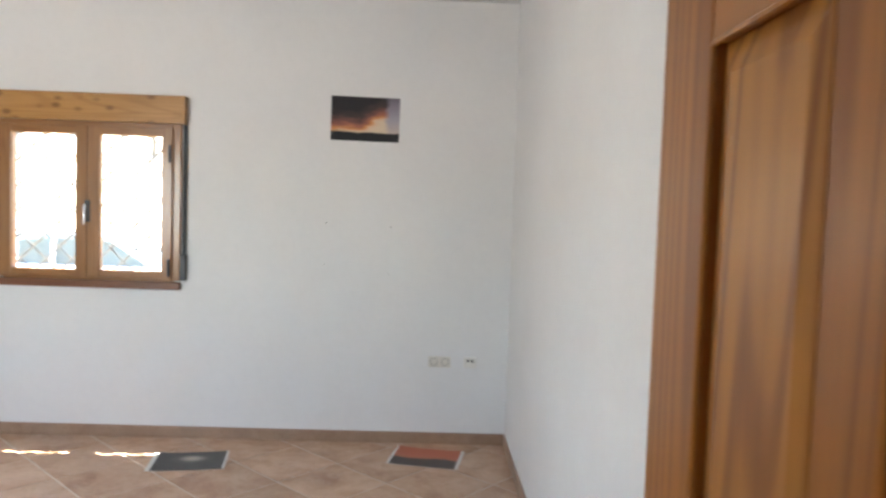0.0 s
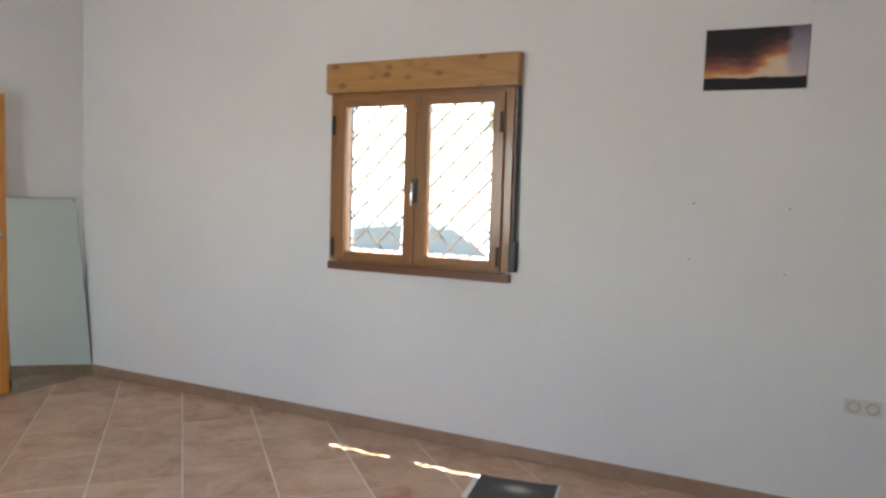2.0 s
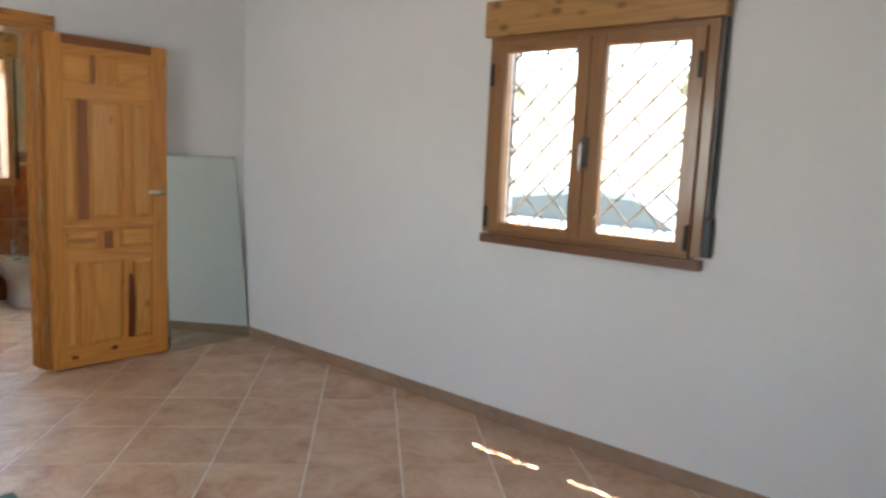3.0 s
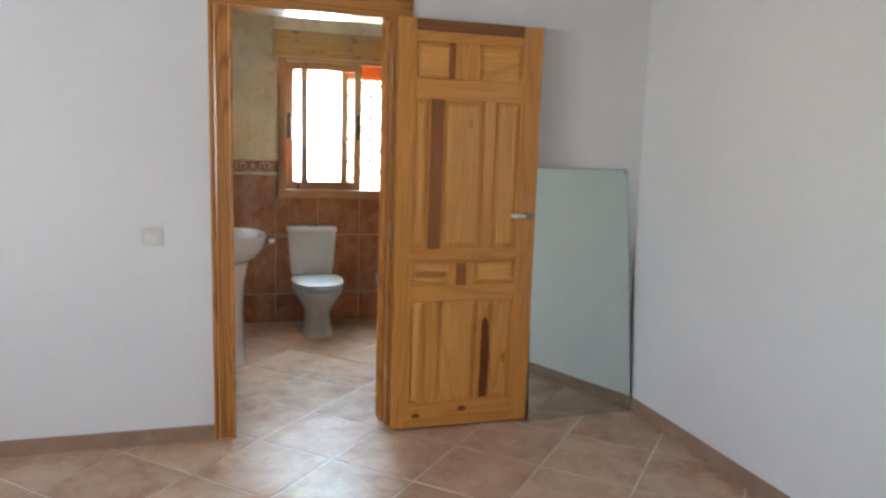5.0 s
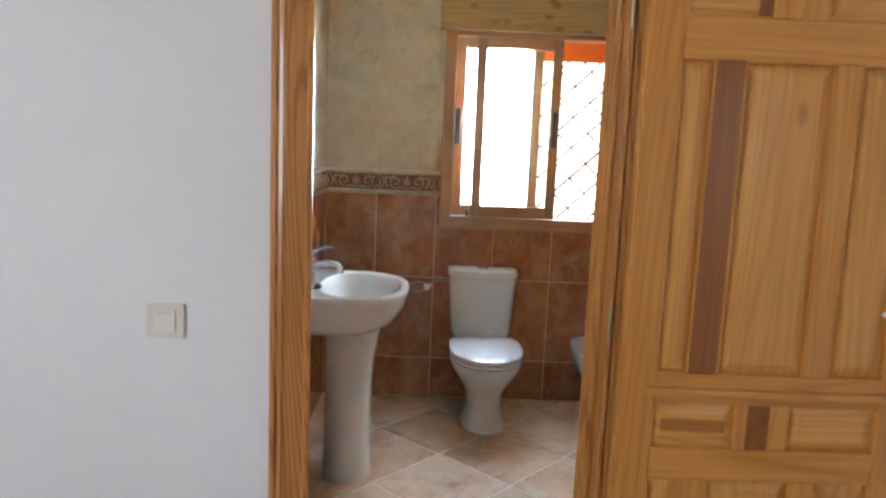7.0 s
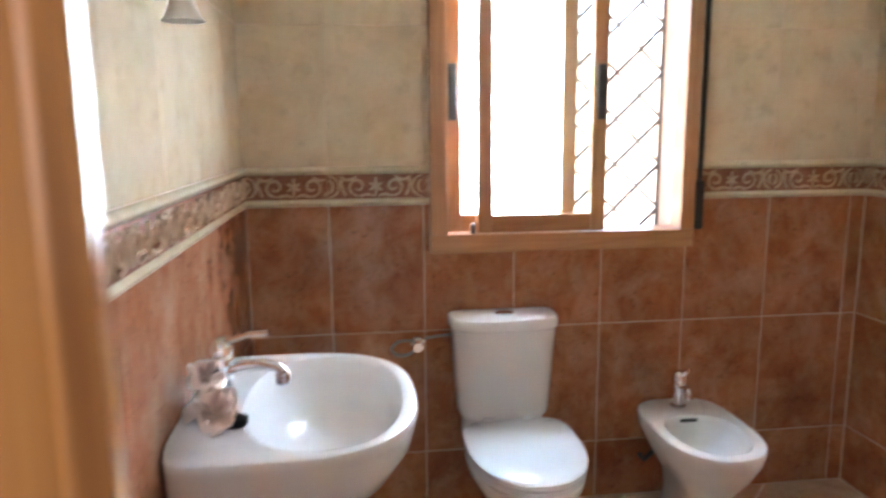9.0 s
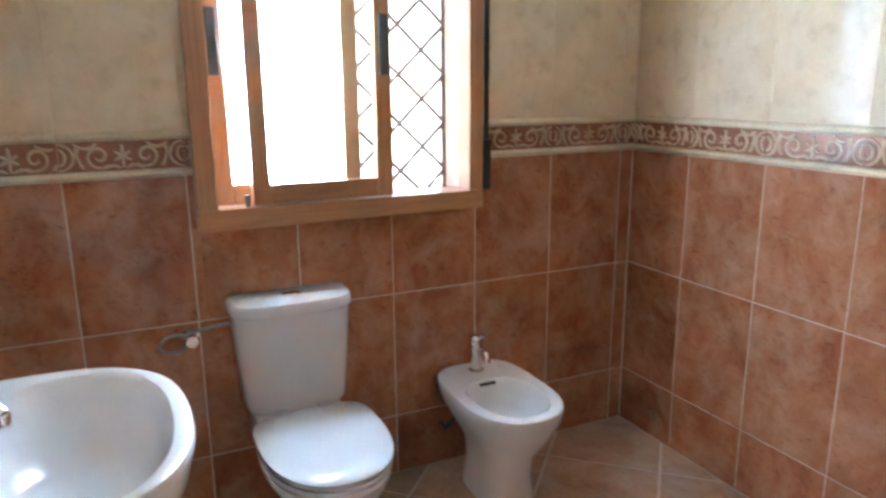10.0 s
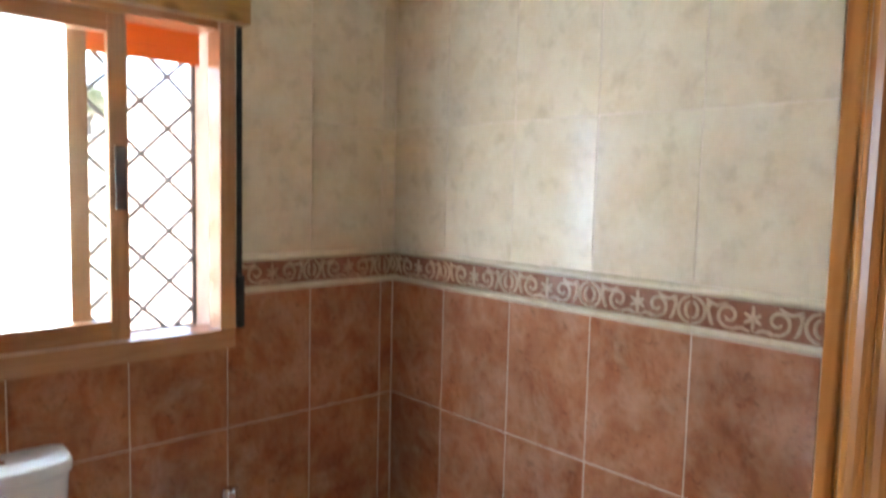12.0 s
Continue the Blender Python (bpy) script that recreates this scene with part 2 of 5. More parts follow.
M_BRASS = plain("aged_brass", (0.42, 0.33, 0.18), 0.35, 0.9)
# Darker than the bars' pale paint: their backlit shade is in the colour.
M_IRON = plain("silhouette_dark_iron", (0.14, 0.14, 0.135), 0.5, 0.0, vary=0.15, scale=20)
M_BLACK = plain("black_plastic", (0.018, 0.02, 0.022), 0.4)
M_STRAP = plain("dark_strap_webbing", (0.035, 0.04, 0.042), 0.8, vary=0.2, scale=60)
M_WHITEP = plain("white_switch_plastic", (0.76, 0.74, 0.69), 0.35, vary=0.03)
M_PANE = clear_glass("window_pane", (0.96, 0.97, 0.96))
M_MIRROR = plain("silvered_greenish_mirror", (0.63, 0.70, 0.655), 0.015, 1.0, vary=0.008)
M_GEDGE = plain("glass_edge", (0.03, 0.07, 0.06), 0.1)
M_FROST = frosted("frosted_glass")
M_HAZE = clear_glass("front_sash_glass", (0.93, 0.96, 0.95))
M_SLAT = slat_plastic("orange_brown_slat", (0.74, 0.28, 0.08))
M_SHADE = slat_plastic("opal_lamp_glass", (0.90, 0.87, 0.82), 0.5)
# yellowish plastic, beige enough to stand out from the white wall
M_SOCKET = plain("beige_socket_plastic", (0.70, 0.665, 0.59), 0.4, vary=0.04)
# Socket beige scaled down, so the recess's shade sits in the colour.
M_WELL = plain("recess_dark_plastic", (0.40, 0.38, 0.34), 0.5, vary=0.05)
M_GREEN = plain("dark_green_cover", (0.035, 0.075, 0.055), 0.55, vary=0.15, bumps=0.1)
M_PETAL = slat_plastic("pink_petal_fabric", (0.95, 0.80, 0.73), 0.42)
M_PAPER = plain("photo_paper", (0.80, 0.80, 0.79), 0.35, vary=0.02)
M_RENDER = plain("outside_render", (0.66, 0.62, 0.55), 0.9, vary=0.1, bumps=0.2)


# ---- building helpers ----
SPOTS = {}


def box(bm, x0, x1, y0, y1, z0, z1, bevel=0.0):
    vs = [bm.verts.new(p) for p in ((x0, y0, z0), (x1, y0, z0), (x1, y1, z0), (x0, y1, z0), (x0, y0, z1), (x1, y0, z1), (x1, y1, z1), (x0, y1, z1))]
    fs = [bm.faces.new([vs[i] for i in f]) for f in ((3, 2, 1, 0), (4, 5, 6, 7), (0, 1, 5, 4), (1, 2, 6, 5), (2, 3, 7, 6), (3, 0, 4, 7))]
    if bevel:
        edges = list({e for f in fs for e in f.edges})
        bmesh.ops.bevel(bm, geom=edges, offset=bevel, segments=2, affect="EDGES", profile=0.6)
    return fs


def boxes(*rows, bevel=0.0):
    bm = bmesh.new()
    for r in rows:
        box(bm, *r, bevel=bevel)
    return bm


def part(name, bm, material, parent=None, label="", smooth=False, extra=()):
    me = bpy.data.meshes.new(name)
    bmesh.ops.recalc_face_normals(bm, faces=bm.faces)
    bm.to_mesh(me)
    bm.free()
    for m in (material, *extra):
        me.materials.append(m)
    if smooth:
        for p in me.polygons:
            p.use_smooth = True
        me.set_sharp_from_angle(angle=radians(38))
    ob = new(name, me)
    if parent is not None:
        ob.parent = parent
        if parent.name in SPOTS:
            ob.matrix_parent_inverse = Matrix.Translation(-SPOTS[parent.name])
    if label:
        tagged(ob, label)
    return ob


def thing(name, at, label="", category="", group="", kind=""):
    ob = new(name)
    ob.empty_display_size = 0.1
    ob.location = at
    SPOTS[ob.name] = Vector(at)
    return tagged(ob, label, category, group, kind)


def loft(bm, rings, cap0=True, cap1=True):
    """Skin a list of rings with equal counts of points."""
    made = [[bm.verts.new(p) for p in r] for r in rings]
    n = len(made[0])
    for a, b in zip(made, made[1:]):
        for i in range(n):
            bm.faces.new((a[i], a[(i + 1) % n], b[(i + 1) % n], b[i]))
    if cap0:
        bm.faces.new(list(reversed(made[0])))
    if cap1:
        bm.faces.new(made[-1])
    return made


def tube(bm, pts, radius, sides=8, caps=True):
    """A round bar along points; radius: a number or one for each point."""
    pts = [Vector(p) for p in pts]
    rings = []
    for i, p in enumerate(pts):
        d = (pts[min(i + 1, len(pts) - 1)] - pts[max(i - 1, 0)]).normalized()
        u = d.orthogonal().normalized() if i == 0 else (u - d * u.dot(d)).normalized()
        w = d.cross(u)
        r = radius if isinstance(radius, (int, float)) else radius[i]
        rings.append([p + u * r * math.cos(a) + w * r * math.sin(a) for a in (2 * math.pi * k / sides for k in range(sides))])
    loft(bm, rings, caps, caps)


def pole(bm, a, b, radius, sides=12):
    tube(bm, [a, b], radius, sides)


def holed(x0, x1, z0, z1, holes):
    """Rectangles that fill x0..x1, z0..z1 but for one or more openings."""
    xs = sorted({x0, x1, *(v for h in holes for v in h[:2] if x0 < v < x1)})
    zs = sorted({z0, z1, *(v for h in holes for v in h[2:] if z0 < v < z1)})
    out = []
    for a, b in zip(xs, xs[1:]):
        for c, d in zip(zs, zs[1:]):
            if not any(h[0] - 1e-6 <= a and b <= h[1] + 1e-6 and h[2] - 1e-6 <= c and d <= h[3] + 1e-6 for h in holes):
                out.append((a, b, c, d))
    return out


# ---- the shell ----
RX0, RX1, RY0, RY1, RH = -4.86, 0.738, 1.25, 5.95, 2.885
BX0, BX1, BY0, BY1, BH = -7.112, -5.020, 3.500, 5.845, 2.70
WIN = (-2.555, -1.435, 1.02, 2.10)
BWIN = (4.175, 5.095, 1.04, 2.14)
DOOR = (3.715, 4.575, -0.2, 2.06)
ENTRY = (-0.375, 0.425, -0.2, 2.06)


def setting(name, bm, material, label):
    return tagged(part(name, bm, material), label, "wall" if "wall" in name else name.split("_")[0], kind="structure")


bm = bmesh.new()
for a, b, c, d in holed(BX1, RX1 + 0.2, -0.1, RH, [WIN]):
    box(bm, a, b, RY1, RY1 + 0.19, c, d)
wall_north = setting("wall_north", bm, M_WALL, "white plastered room wall with a wooden window")
bm = bmesh.new()
for a, b, c, d in holed(RY0 - 0.2, RY1, -0.1, RH, [DOOR]):
    box(bm, BX1 + 0.006, RX0, a, b, c, d)
wall_west = setting("wall_west", bm, M_WALL, "white plastered partition with the bathroom doorway")
wall_east = setting("wall_east", boxes((RX1, RX1 + 0.2, RY0 - 0.2, RY1, -0.1, RH)), M_WALL, "plain white plastered room wall")
bm = bmesh.new()
# second hole: the assumed, unseen window for the south fill lamp
for a, b, c, d in holed(RX0, RX1, -0.1, RH, [ENTRY, (-3.4, -2.0, 0.95, 2.15)]):
    box(bm, a, b, RY0 - 0.14, RY0, c, d)
wall_south = setting("wall_south", bm, M_WALL, "white plastered wall with the entrance doorway")
setting("ceiling", boxes((RX0, RX1, RY0, RY1, RH, RH + 0.06)), M_CEIL, "plain white painted room ceiling")
setting("ceiling_bathroom", boxes((BX0, BX1, BY0, BY1, BH, BH + 0.06)), M_CEIL, "plain white painted bathroom ceiling")
bath_north = setting("wall_bathroom_north", boxes((BX0 - 0.25, BX1, BY1 + 0.002, RY1 + 0.19, -0.1, RH)), M_WGROUT, "bathroom wall with brown and cream glazed tiles")
bm = bmesh.new()
for a, b, c, d in holed(BY0 - 0.2, BY1 + 0.002, -0.1, RH, [BWIN]):
    box(bm, BX0 - 0.25, BX0 - 0.002, a, b, c, d)
bath_west = setting("wall_bathroom_west", bm, M_WGROUT, "bathroom wall with tiles and a wooden sliding window")
bath_south = setting("wall_bathroom_south", boxes((BX0 - 0.002, BX1 + 0.006, BY0 - 0.2, BY0 - 0.002, -0.1, RH)), M_WGROUT, "bathroom wall with brown and cream glazed tiles")
bath_east = tagged(new("wall_bathroom_east"), "tiled bathroom side of the partition", "wall", kind="structure")

# hall behind the entrance
bm = boxes((-1.6, -1.5, -1.2, RY0 - 0.14, -0.1, 2.6), (1.5, 1.6, -1.2, RY0 - 0.14, -0.1, 2.6), (-1.6, 1.6, -1.3, -1.2, -0.1, 2.6), (-1.6, 1.6, -1.3, RY0 - 0.14, 2.6, 2.66))
setting("wall_hall", bm, M_WALL, "plain white walls that close the hall")
# Unseen slab, added to keep sky out and limit sun at the windows.
setting("roof", boxes((-7.80, 1.4, 0.7, 6.30, 2.96, 3.12)), M_RENDER, "unseen flat slab with an eave, added to hold off sun and sky")

# floor bed of grout
fl = setting("floor", boxes((RX0, RX1, RY0, RY1, -0.06, -0.003), (BX0, BX1, BY0, BY1, -0.06, -0.003), (BX1, RX0, DOOR[0], DOOR[1], -0.06, -0.003), (-1.5, 1.5, -1.2, RY0, -0.06, 0.0)), M_GROUT, "floor of mottled terracotta tiles laid diagonally")

# skirting
bm = boxes((RX0 + 0.011, RX1 - 0.011, RY1 - 0.011, RY1, 0, 0.075), bevel=0.002)
tagged(part("baseboard", bm, M_SKIRT), "brown ceramic skirting along the wall", "baseboard", kind="structure")
bm = boxes((RX0, RX0 + 0.011, RY0, 3.712, 0, 0.075), bevel=0.002)
tagged(part("baseboard", bm, M_SKIRT), "brown ceramic skirting along the wall", "baseboard", kind="structure")
bm = boxes((RX0, RX0 + 0.011, 4.662, RY1, 0, 0.075), bevel=0.002)
tagged(part("baseboard", bm, M_SKIRT), "brown ceramic skirting along the wall", "baseboard", kind="structure")
bm = boxes((RX1 - 0.011, RX1, RY0, RY1, 0, 0.075), bevel=0.002)
tagged(part("baseboard", bm, M_SKIRT), "brown ceramic skirting along the wall", "baseboard", kind="structure")


# ---- doors ----
def profile_bar(bm, line, across, out, width, flat=0.012):
    """A moulded casing board: a stepped section of that width swept along a line. across and out: unit ways."""
    sec = ((0, 0), (0, flat), (0.10, flat + 0.003), (0.16, flat - 0.001), (0.24, flat + 0.001), (0.62, flat + 0.003), (0.70, flat + 0.007), (0.80, flat + 0.003), (0.86, flat + 0.008), (0.97, flat + 0.006), (1.0, flat), (1.0, 0))
    rings = [[Vector(p) + Vector(across) * (s * width) + Vector(out) * o for s, o in sec] for p in line]
    loft(bm, rings)


def door_frame(name, label, x_room, x_back, y0, y1, top, casing, swap=False, lip=0.0):
    """Jambs, head and moulded casings of a doorway in a wall that runs along y (or along x, when swapped)."""
    d = thing(name, ((x_room + x_back) / 2, (y0 + y1) / 2, 0) if not swap else ((y0 + y1) / 2, (x_room + x_back) / 2, 0), label, "door", kind="structure")

    def put(bm):
        if swap:
            for v in bm.verts:
                v.co = Vector((v.co.y, v.co.x, v.co.z))
        return bm
    part("jamb", put(boxes((x_back, x_room, y0 - 0.03, y0, 0, top), bevel=0.002)), M_CASE_Z, d)
    part("jamb", put(boxes((x_back, x_room, y1, y1 + 0.03, 0, top), bevel=0.002)), M_CASE_Z, d)
    part("head", put(boxes((x_back, x_room, y0 - 0.03, y1 + 0.03, top, top + 0.03), bevel=0.002)), M_CASE_Y, d)
    for y, w in ((y0, -1), (y1, 1)):
        if lip and w < 0:
            continue
        # door stop with two flutes
        bm = bmesh.new()
        a = y - 0.012 * w if w > 0 else y + 0.012
        box(bm, x_back + 0.004, x_room - 0.045, min(y, a), max(y, a), 0, top - 0.001, bevel=0.003)
        for k in range(7):
            pole(bm, (x_back + 0.012 + 0.0148 * k, a, 0), (x_back + 0.012 + 0.0148 * k, a, top - 0.002), 0.0058, 8)
        part("door_stop", put(bm), M_CASE_Z, d)
    sgn = 1 if x_room > x_back else -1
    for x, out in ((x_room, sgn), (x_back, -sgn)):
        for y, w in ((y0, -1), (y1, 1)):
            bm = bmesh.new()
            y += lip if x == x_room and w < 0 else 0
            profile_bar(bm, [(x, y, 0.001), (x, y, top)], (0, w, 0), (out, 0, 0), casing)
            part("casing", put(bm), M_CASE_Z, d)
        bm = bmesh.new()
        profile_bar(bm, [(x, y0 - casing + (lip if x == x_room else 0), top), (x, y1 + casing, top)], (0, 0, 1), (out, 0, 0), casing)
        part("casing", put(bm), M_CASE_Y, d)
    return d


def door_leaf(name, label, place_m, width, height, heart, woods, fs=0.102, last=0.494):
    """A panelled pine leaf: u from the hinge, v through the thickness, z up. woods: uprights, rails, panels, lying panels, beads."""
    up, lying, field, field_y, bead_wood = woods
    at = place_m.translation
    d = thing(name, at, label, "door", kind="structure")

    def put(nm, rows, mat, bevel=0.003, lab="", parent=d):
        bm = boxes(*rows, bevel=bevel)
        bmesh.ops.transform(bm, matrix=place_m, verts=bm.verts)
        return part(nm, bm, mat, parent, lab)

    def panel(nm, u0, u1, z0, z1, mat):
        bm = bmesh.new()
        for v0, v1, s in ((0.0175, 0.008, 1), (0.0175, 0.008, -1)):
            g = 0.028
            c = 0.0
            rings = [[Vector((u, c + s * v, z)) for u, z in ((a0, b0), (a1, b0), (a1, b1), (a0, b1))] for (a0, a1, b0, b1), v in
                     (((u0, u1, z0, z1), 0.0), ((u0, u1, z0, z1), 0.006), ((u0 + g, u1 - g, z0 + g, z1 - g), 0.0145), ((u0 + g + 0.004, u1 - g - 0.004, z0 + g + 0.004, z1 - g - 0.004), 0.0145))]
            loft(bm, rings, False, True)
        bmesh.ops.transform(bm, matrix=place_m, verts=bm.verts)
        return part(nm, bm, mat, d)

    def bead(u0, u1, z0, z1):
        bm = bmesh.new()
        for s in (1, -1):
            for a, b in (((u0, z0), (u1, z0)), ((u1, z0), (u1, z1)), ((u1, z1), (u0, z1)), ((u0, z1), (u0, z0))):
                pole(bm, (a[0], s * 0.0165, a[1]), (b[0], s * 0.0165, b[1]), 0.0028, 6)
        bmesh.ops.transform(bm, matrix=place_m, verts=bm.verts)
        part("panel_bead", bm, bead_wood, d)

    T = 0.0185
    W = width
    st = 0.083
    put("stile", [(0, st, -T, T, 0, height)], up)
    put("stile", [(W - fs, W, -T, T, 0, height)], up)
    rails = ((0, 0.125), (0.657, 0.735), (0.850, 0.922), (1.648, 1.742), (1.918, height - 0.055))
    for z0, z1 in rails:
        put("rail", [(st, W - fs, -T + 0.0004, T - 0.0004, z0, z1)], lying)
    put("top_rail", [(st, W - fs, -T + 0.0004, T - 0.0004, height - 0.055, height)], M_HEART_Y if heart else lying, lab="dark reddish heartwood top rail" if heart else "")
    a, b = st, W - fs
    for z0, z1, cuts in ((1.742, 1.918, ((a, 0.278), (0.400, b))), (0.735, 0.850, ((a, 0.285), (0.412, b)))):
        put("muntin", [(cuts[0][1], cuts[1][0], -T + 0.0008, T - 0.0008, z0, z1)], up)
        for u0, u1 in cuts:
            panel("panel", u0, u1, z0, z1, field_y)
            bead(u0, u1, z0, z1)
    for z0, z1 in ((0.922, 1.648), (0.125, 0.657)):
        cuts = ((a, 0.158), (0.230, last - 0.060), (last, b))
        for i, (u0, u1) in enumerate(cuts):
            panel("panel", u0, u1, z0, z1, field)
            bead(u0, u1, z0, z1)
        dark = heart and z0 > 0.5
        put("muntin", [(cuts[0][1], cuts[1][0], -T + 0.0008, T - 0.0008, z0, z1)], M_HEART if dark else up, lab="dark reddish heartwood strip" if dark else "")
        put("muntin", [(cuts[1][1], cuts[2][0], -T + 0.0008, T - 0.0008, z0, z1)], up)
    # ledge over the small panels and groove in the bottom rail
    put("ledge", [(st - 0.02, W - fs + 0.02, -T - 0.016, T + 0.016, 0.866, 0.888)], lying, bevel=0.006)
    put("plinth_bead", [(st - 0.03, W - fs + 0.03, -T - 0.005, T + 0.005, 0.036, 0.052)], lying, bevel=0.004)
    if heart:
        bm = bmesh.new()
        n = 26
        rows = []
        for i in range(n + 1):
            f = i / n
            z = 0.140 + 0.425 * f
            w = 0.0235 * (0.78 + 0.24 * math.sin(0.4 + 2.9 * f) + 0.05 * math.sin(14 * f)) * min(1.0, math.sqrt((1 - f) * 7.0) + 0.2)
            u = 0.476 + 0.006 * math.sin(3 * f)
            rows.append((u - w, u + w, z))
        vs = [[bm.verts.new((u0, -0.0192, z)), bm.verts.new((u1, -0.0192, z)), bm.verts.new((u1, -0.016, z)), bm.verts.new((u0, -0.016, z))] for u0, u1, z in rows]
        for p, q in zip(vs, vs[1:]):
            for i in range(4):
                bm.faces.new((p[i], p[(i + 1) % 4], q[(i + 1) % 4], q[i]))
        bmesh.ops.transform(bm, matrix=place_m, verts=bm.verts)
        part("heartwood_streak", bm, M_RESIN, d, "dark red resin streak")
        put("heartwood_streak", [(0.312, 0.366, -0.0190, -0.015, 0.737, 0.848)], M_HEART, 0.001, "dark red heartwood inlay")
        put("heartwood_streak", [(0.245, 0.270, -0.0190, -0.015, 1.745, 1.915)], M_HEART, 0.001, "dark red heartwood inlay")
        put("heartwood_streak", [(0.105, 0.262, -0.0160, -0.014, 0.776, 0.808)], M_HEART_SOFT, 0.001, "dark heartwood streak")
        for u, z in ((0.122, 0.062), (0.368, 0.085), (0.532, 1.365)):
            bm = bmesh.new()
            bmesh.ops.create_uvsphere(bm, u_segments=12, v_segments=8, radius=0.012)
            bmesh.ops.transform(bm, matrix=place_m @ Matrix.Translation((u, -0.0125 if z > 1 else -0.0178, z)) @ Matrix.Diagonal((2.0 if z < 1 else 0.5, 0.12, 1.3 if z < 1 else 0.5, 1)), verts=bm.verts)
            part("knot", bm, M_RESIN, d, "dark pine knot", True)
    # lever handle
    for s in (1, -1):
        bm = bmesh.new()
        pole(bm, (W - 0.042, s * T, 1.087), (W - 0.042, s * (T + 0.010), 1.087), 0.024, 20)
        pole(bm, (W - 0.042, s * (T + 0.008), 1.087), (W - 0.042, s * (T + 0.045), 1.087), 0.009, 12)
        tube(bm, [(W - 0.036, s * (T + 0.045), 1.087), (W - 0.06, s * (T + 0.047), 1.089), (W - 0.078, s * (T + 0.047), 1.089)], [0.010, 0.009, 0.008], 12)
        bmesh.ops.transform(bm, matrix=place_m, verts=bm.verts)
        h = part("door_handle", bm, M_BRASS, d, "lever handle with brass rose", True)
        bm = bmesh.new()
        tube(bm, [(W - 0.074, s * (T + 0.047), 1.089), (W - 0.10, s * (T + 0.047), 1.090), (W - 0.135, s * (T + 0.046), 1.091), (W - 0.150, s * (T + 0.045), 1.092)], [0.008, 0.0105, 0.011, 0.006], 12)
        bmesh.ops.transform(bm, matrix=place_m, verts=bm.verts)
        part("grip", bm, M_WHITEP, h, "white porcelain grip", True)
    return d


bath_door = door_frame("door_1", "honey pine door frame of the bathroom doorway", RX0, BX1, 3.745, 4.545, 2.032, 0.100, lip=0.063)
for z in (0.28, 1.02, 1.78):
    bm = bmesh.new()
    pole(bm, (RX0 + 0.010, 4.552, z - 0.045), (RX0 + 0.010, 4.552, z + 0.045), 0.007, 10)
    part("hinge", bm, M_BRASS, bath_door, "small brass hinge")
part("strike_plate", boxes((-4.93, -4.905, 3.742, 3.7465, 0.98, 1.14), bevel=0.001), M_STEEL, bath_door, "dark metal strike plate")
leaf_m = Matrix(((0, 1, 0, -4.7725), (1, 0, 0, 4.560), (0, 0, 1, 0.012), (0, 0, 0, 1))) @ Matrix.Diagonal((1, -1, 1, 1))
door_leaf("door_2", "open panelled pine door folded back against the wall", leaf_m, 0.730, 2.018, True, (M_PINE_Z, M_PINE_Y, M_PANEL, M_PANEL_Y, M_PINE_Z))
door_frame("door_3", "honey pine frame of the entrance doorway", RY0, RY0 - 0.14, -0.345, 0.395, 2.032, 0.10, True)
entry_m = Matrix(((0, 1, 0, 0.4135), (1, 0, 0, 1.315), (0, 0, 1, 0.012), (0, 0, 0, 1)))
door_leaf("door_4", "open panelled entrance door in darker honey wood standing square to its wall", entry_m, 0.730, 2.018, False, (M_ENTRY_Z, M_ENTRY_Y, M_ENTRY_P, M_ENTRY_Y, M_ENTRY_Z), 0.108, 0.458)


# ---- windows ----
def grille(name, label, spot, put, u0, u1, z0, z1, du, dz, knot, thick):
    """A wrought diamond lattice between u0..u1 and z0..z1 in the plane v = 0; knot: one crossing of its bars; thick: the radii of the rising and the falling bars."""
    g = thing(name, spot, label, "window grille")
    bm = bmesh.new()
    for a, b in (((u0, z0), (u1, z0)), ((u1, z0), (u1, z1)), ((u1, z1), (u0, z1)), ((u0, z1), (u0, z0))):
        pole(bm, (a[0], 0, a[1]), (b[0], 0, b[1]), 0.008, 6)
    part("frame", put(bm), M_IRON, g)
    slope = dz / du
    for s, radius in ((1, thick[0]), (-1, thick[1])):
        for k in range(-14, 15):
            c = knot[1] + k * dz - s * slope * (knot[0] - u0)
            pts = []
            for u in (u0, u1):
                z = c + s * slope * (u - u0)
                if z0 <= z <= z1:
                    pts.append((u, z))
            for z in (z0, z1):
                u = u0 + (z - c) / (s * slope)
                if u0 < u < u1:
                    pts.append((u, z))
            if len(pts) < 2:
                continue
            bm = bmesh.new()
            pole(bm, (pts[0][0], 0.005 * s, pts[0][1]), (pts[1][0], 0.005 * s, pts[1][1]), radius, 6)
            part("bar", put(bm), M_IRON, g)
    return g


def shifted(off):
    def put(bm):
        bmesh.ops.translate(bm, vec=off, verts=bm.verts)
        return bm
    return put


# room window
w1 = thing("window_1", (-1.99, 5.95, 0.975), "two-leaf wooden casement window with clear panes", "window", kind="structure")
part("window_frame", boxes((-2.585, -2.525, 5.925, 6.02, 1.03, 2.036), bevel=0.003), M_WIN_Z, w1)
part("window_frame", boxes((-1.460, -1.405, 5.925, 6.02, 1.03, 2.036), bevel=0.003), M_WIN_Z, w1)
part("window_frame", boxes((-2.525, -1.460, 5.927, 6.02, 2.000, 2.036), bevel=0.003), M_WIN_X, w1)
part("window_frame", boxes((-2.525, -1.460, 5.927, 6.02, 1.022, 1.040), bevel=0.003), M_WIN_X, w1)
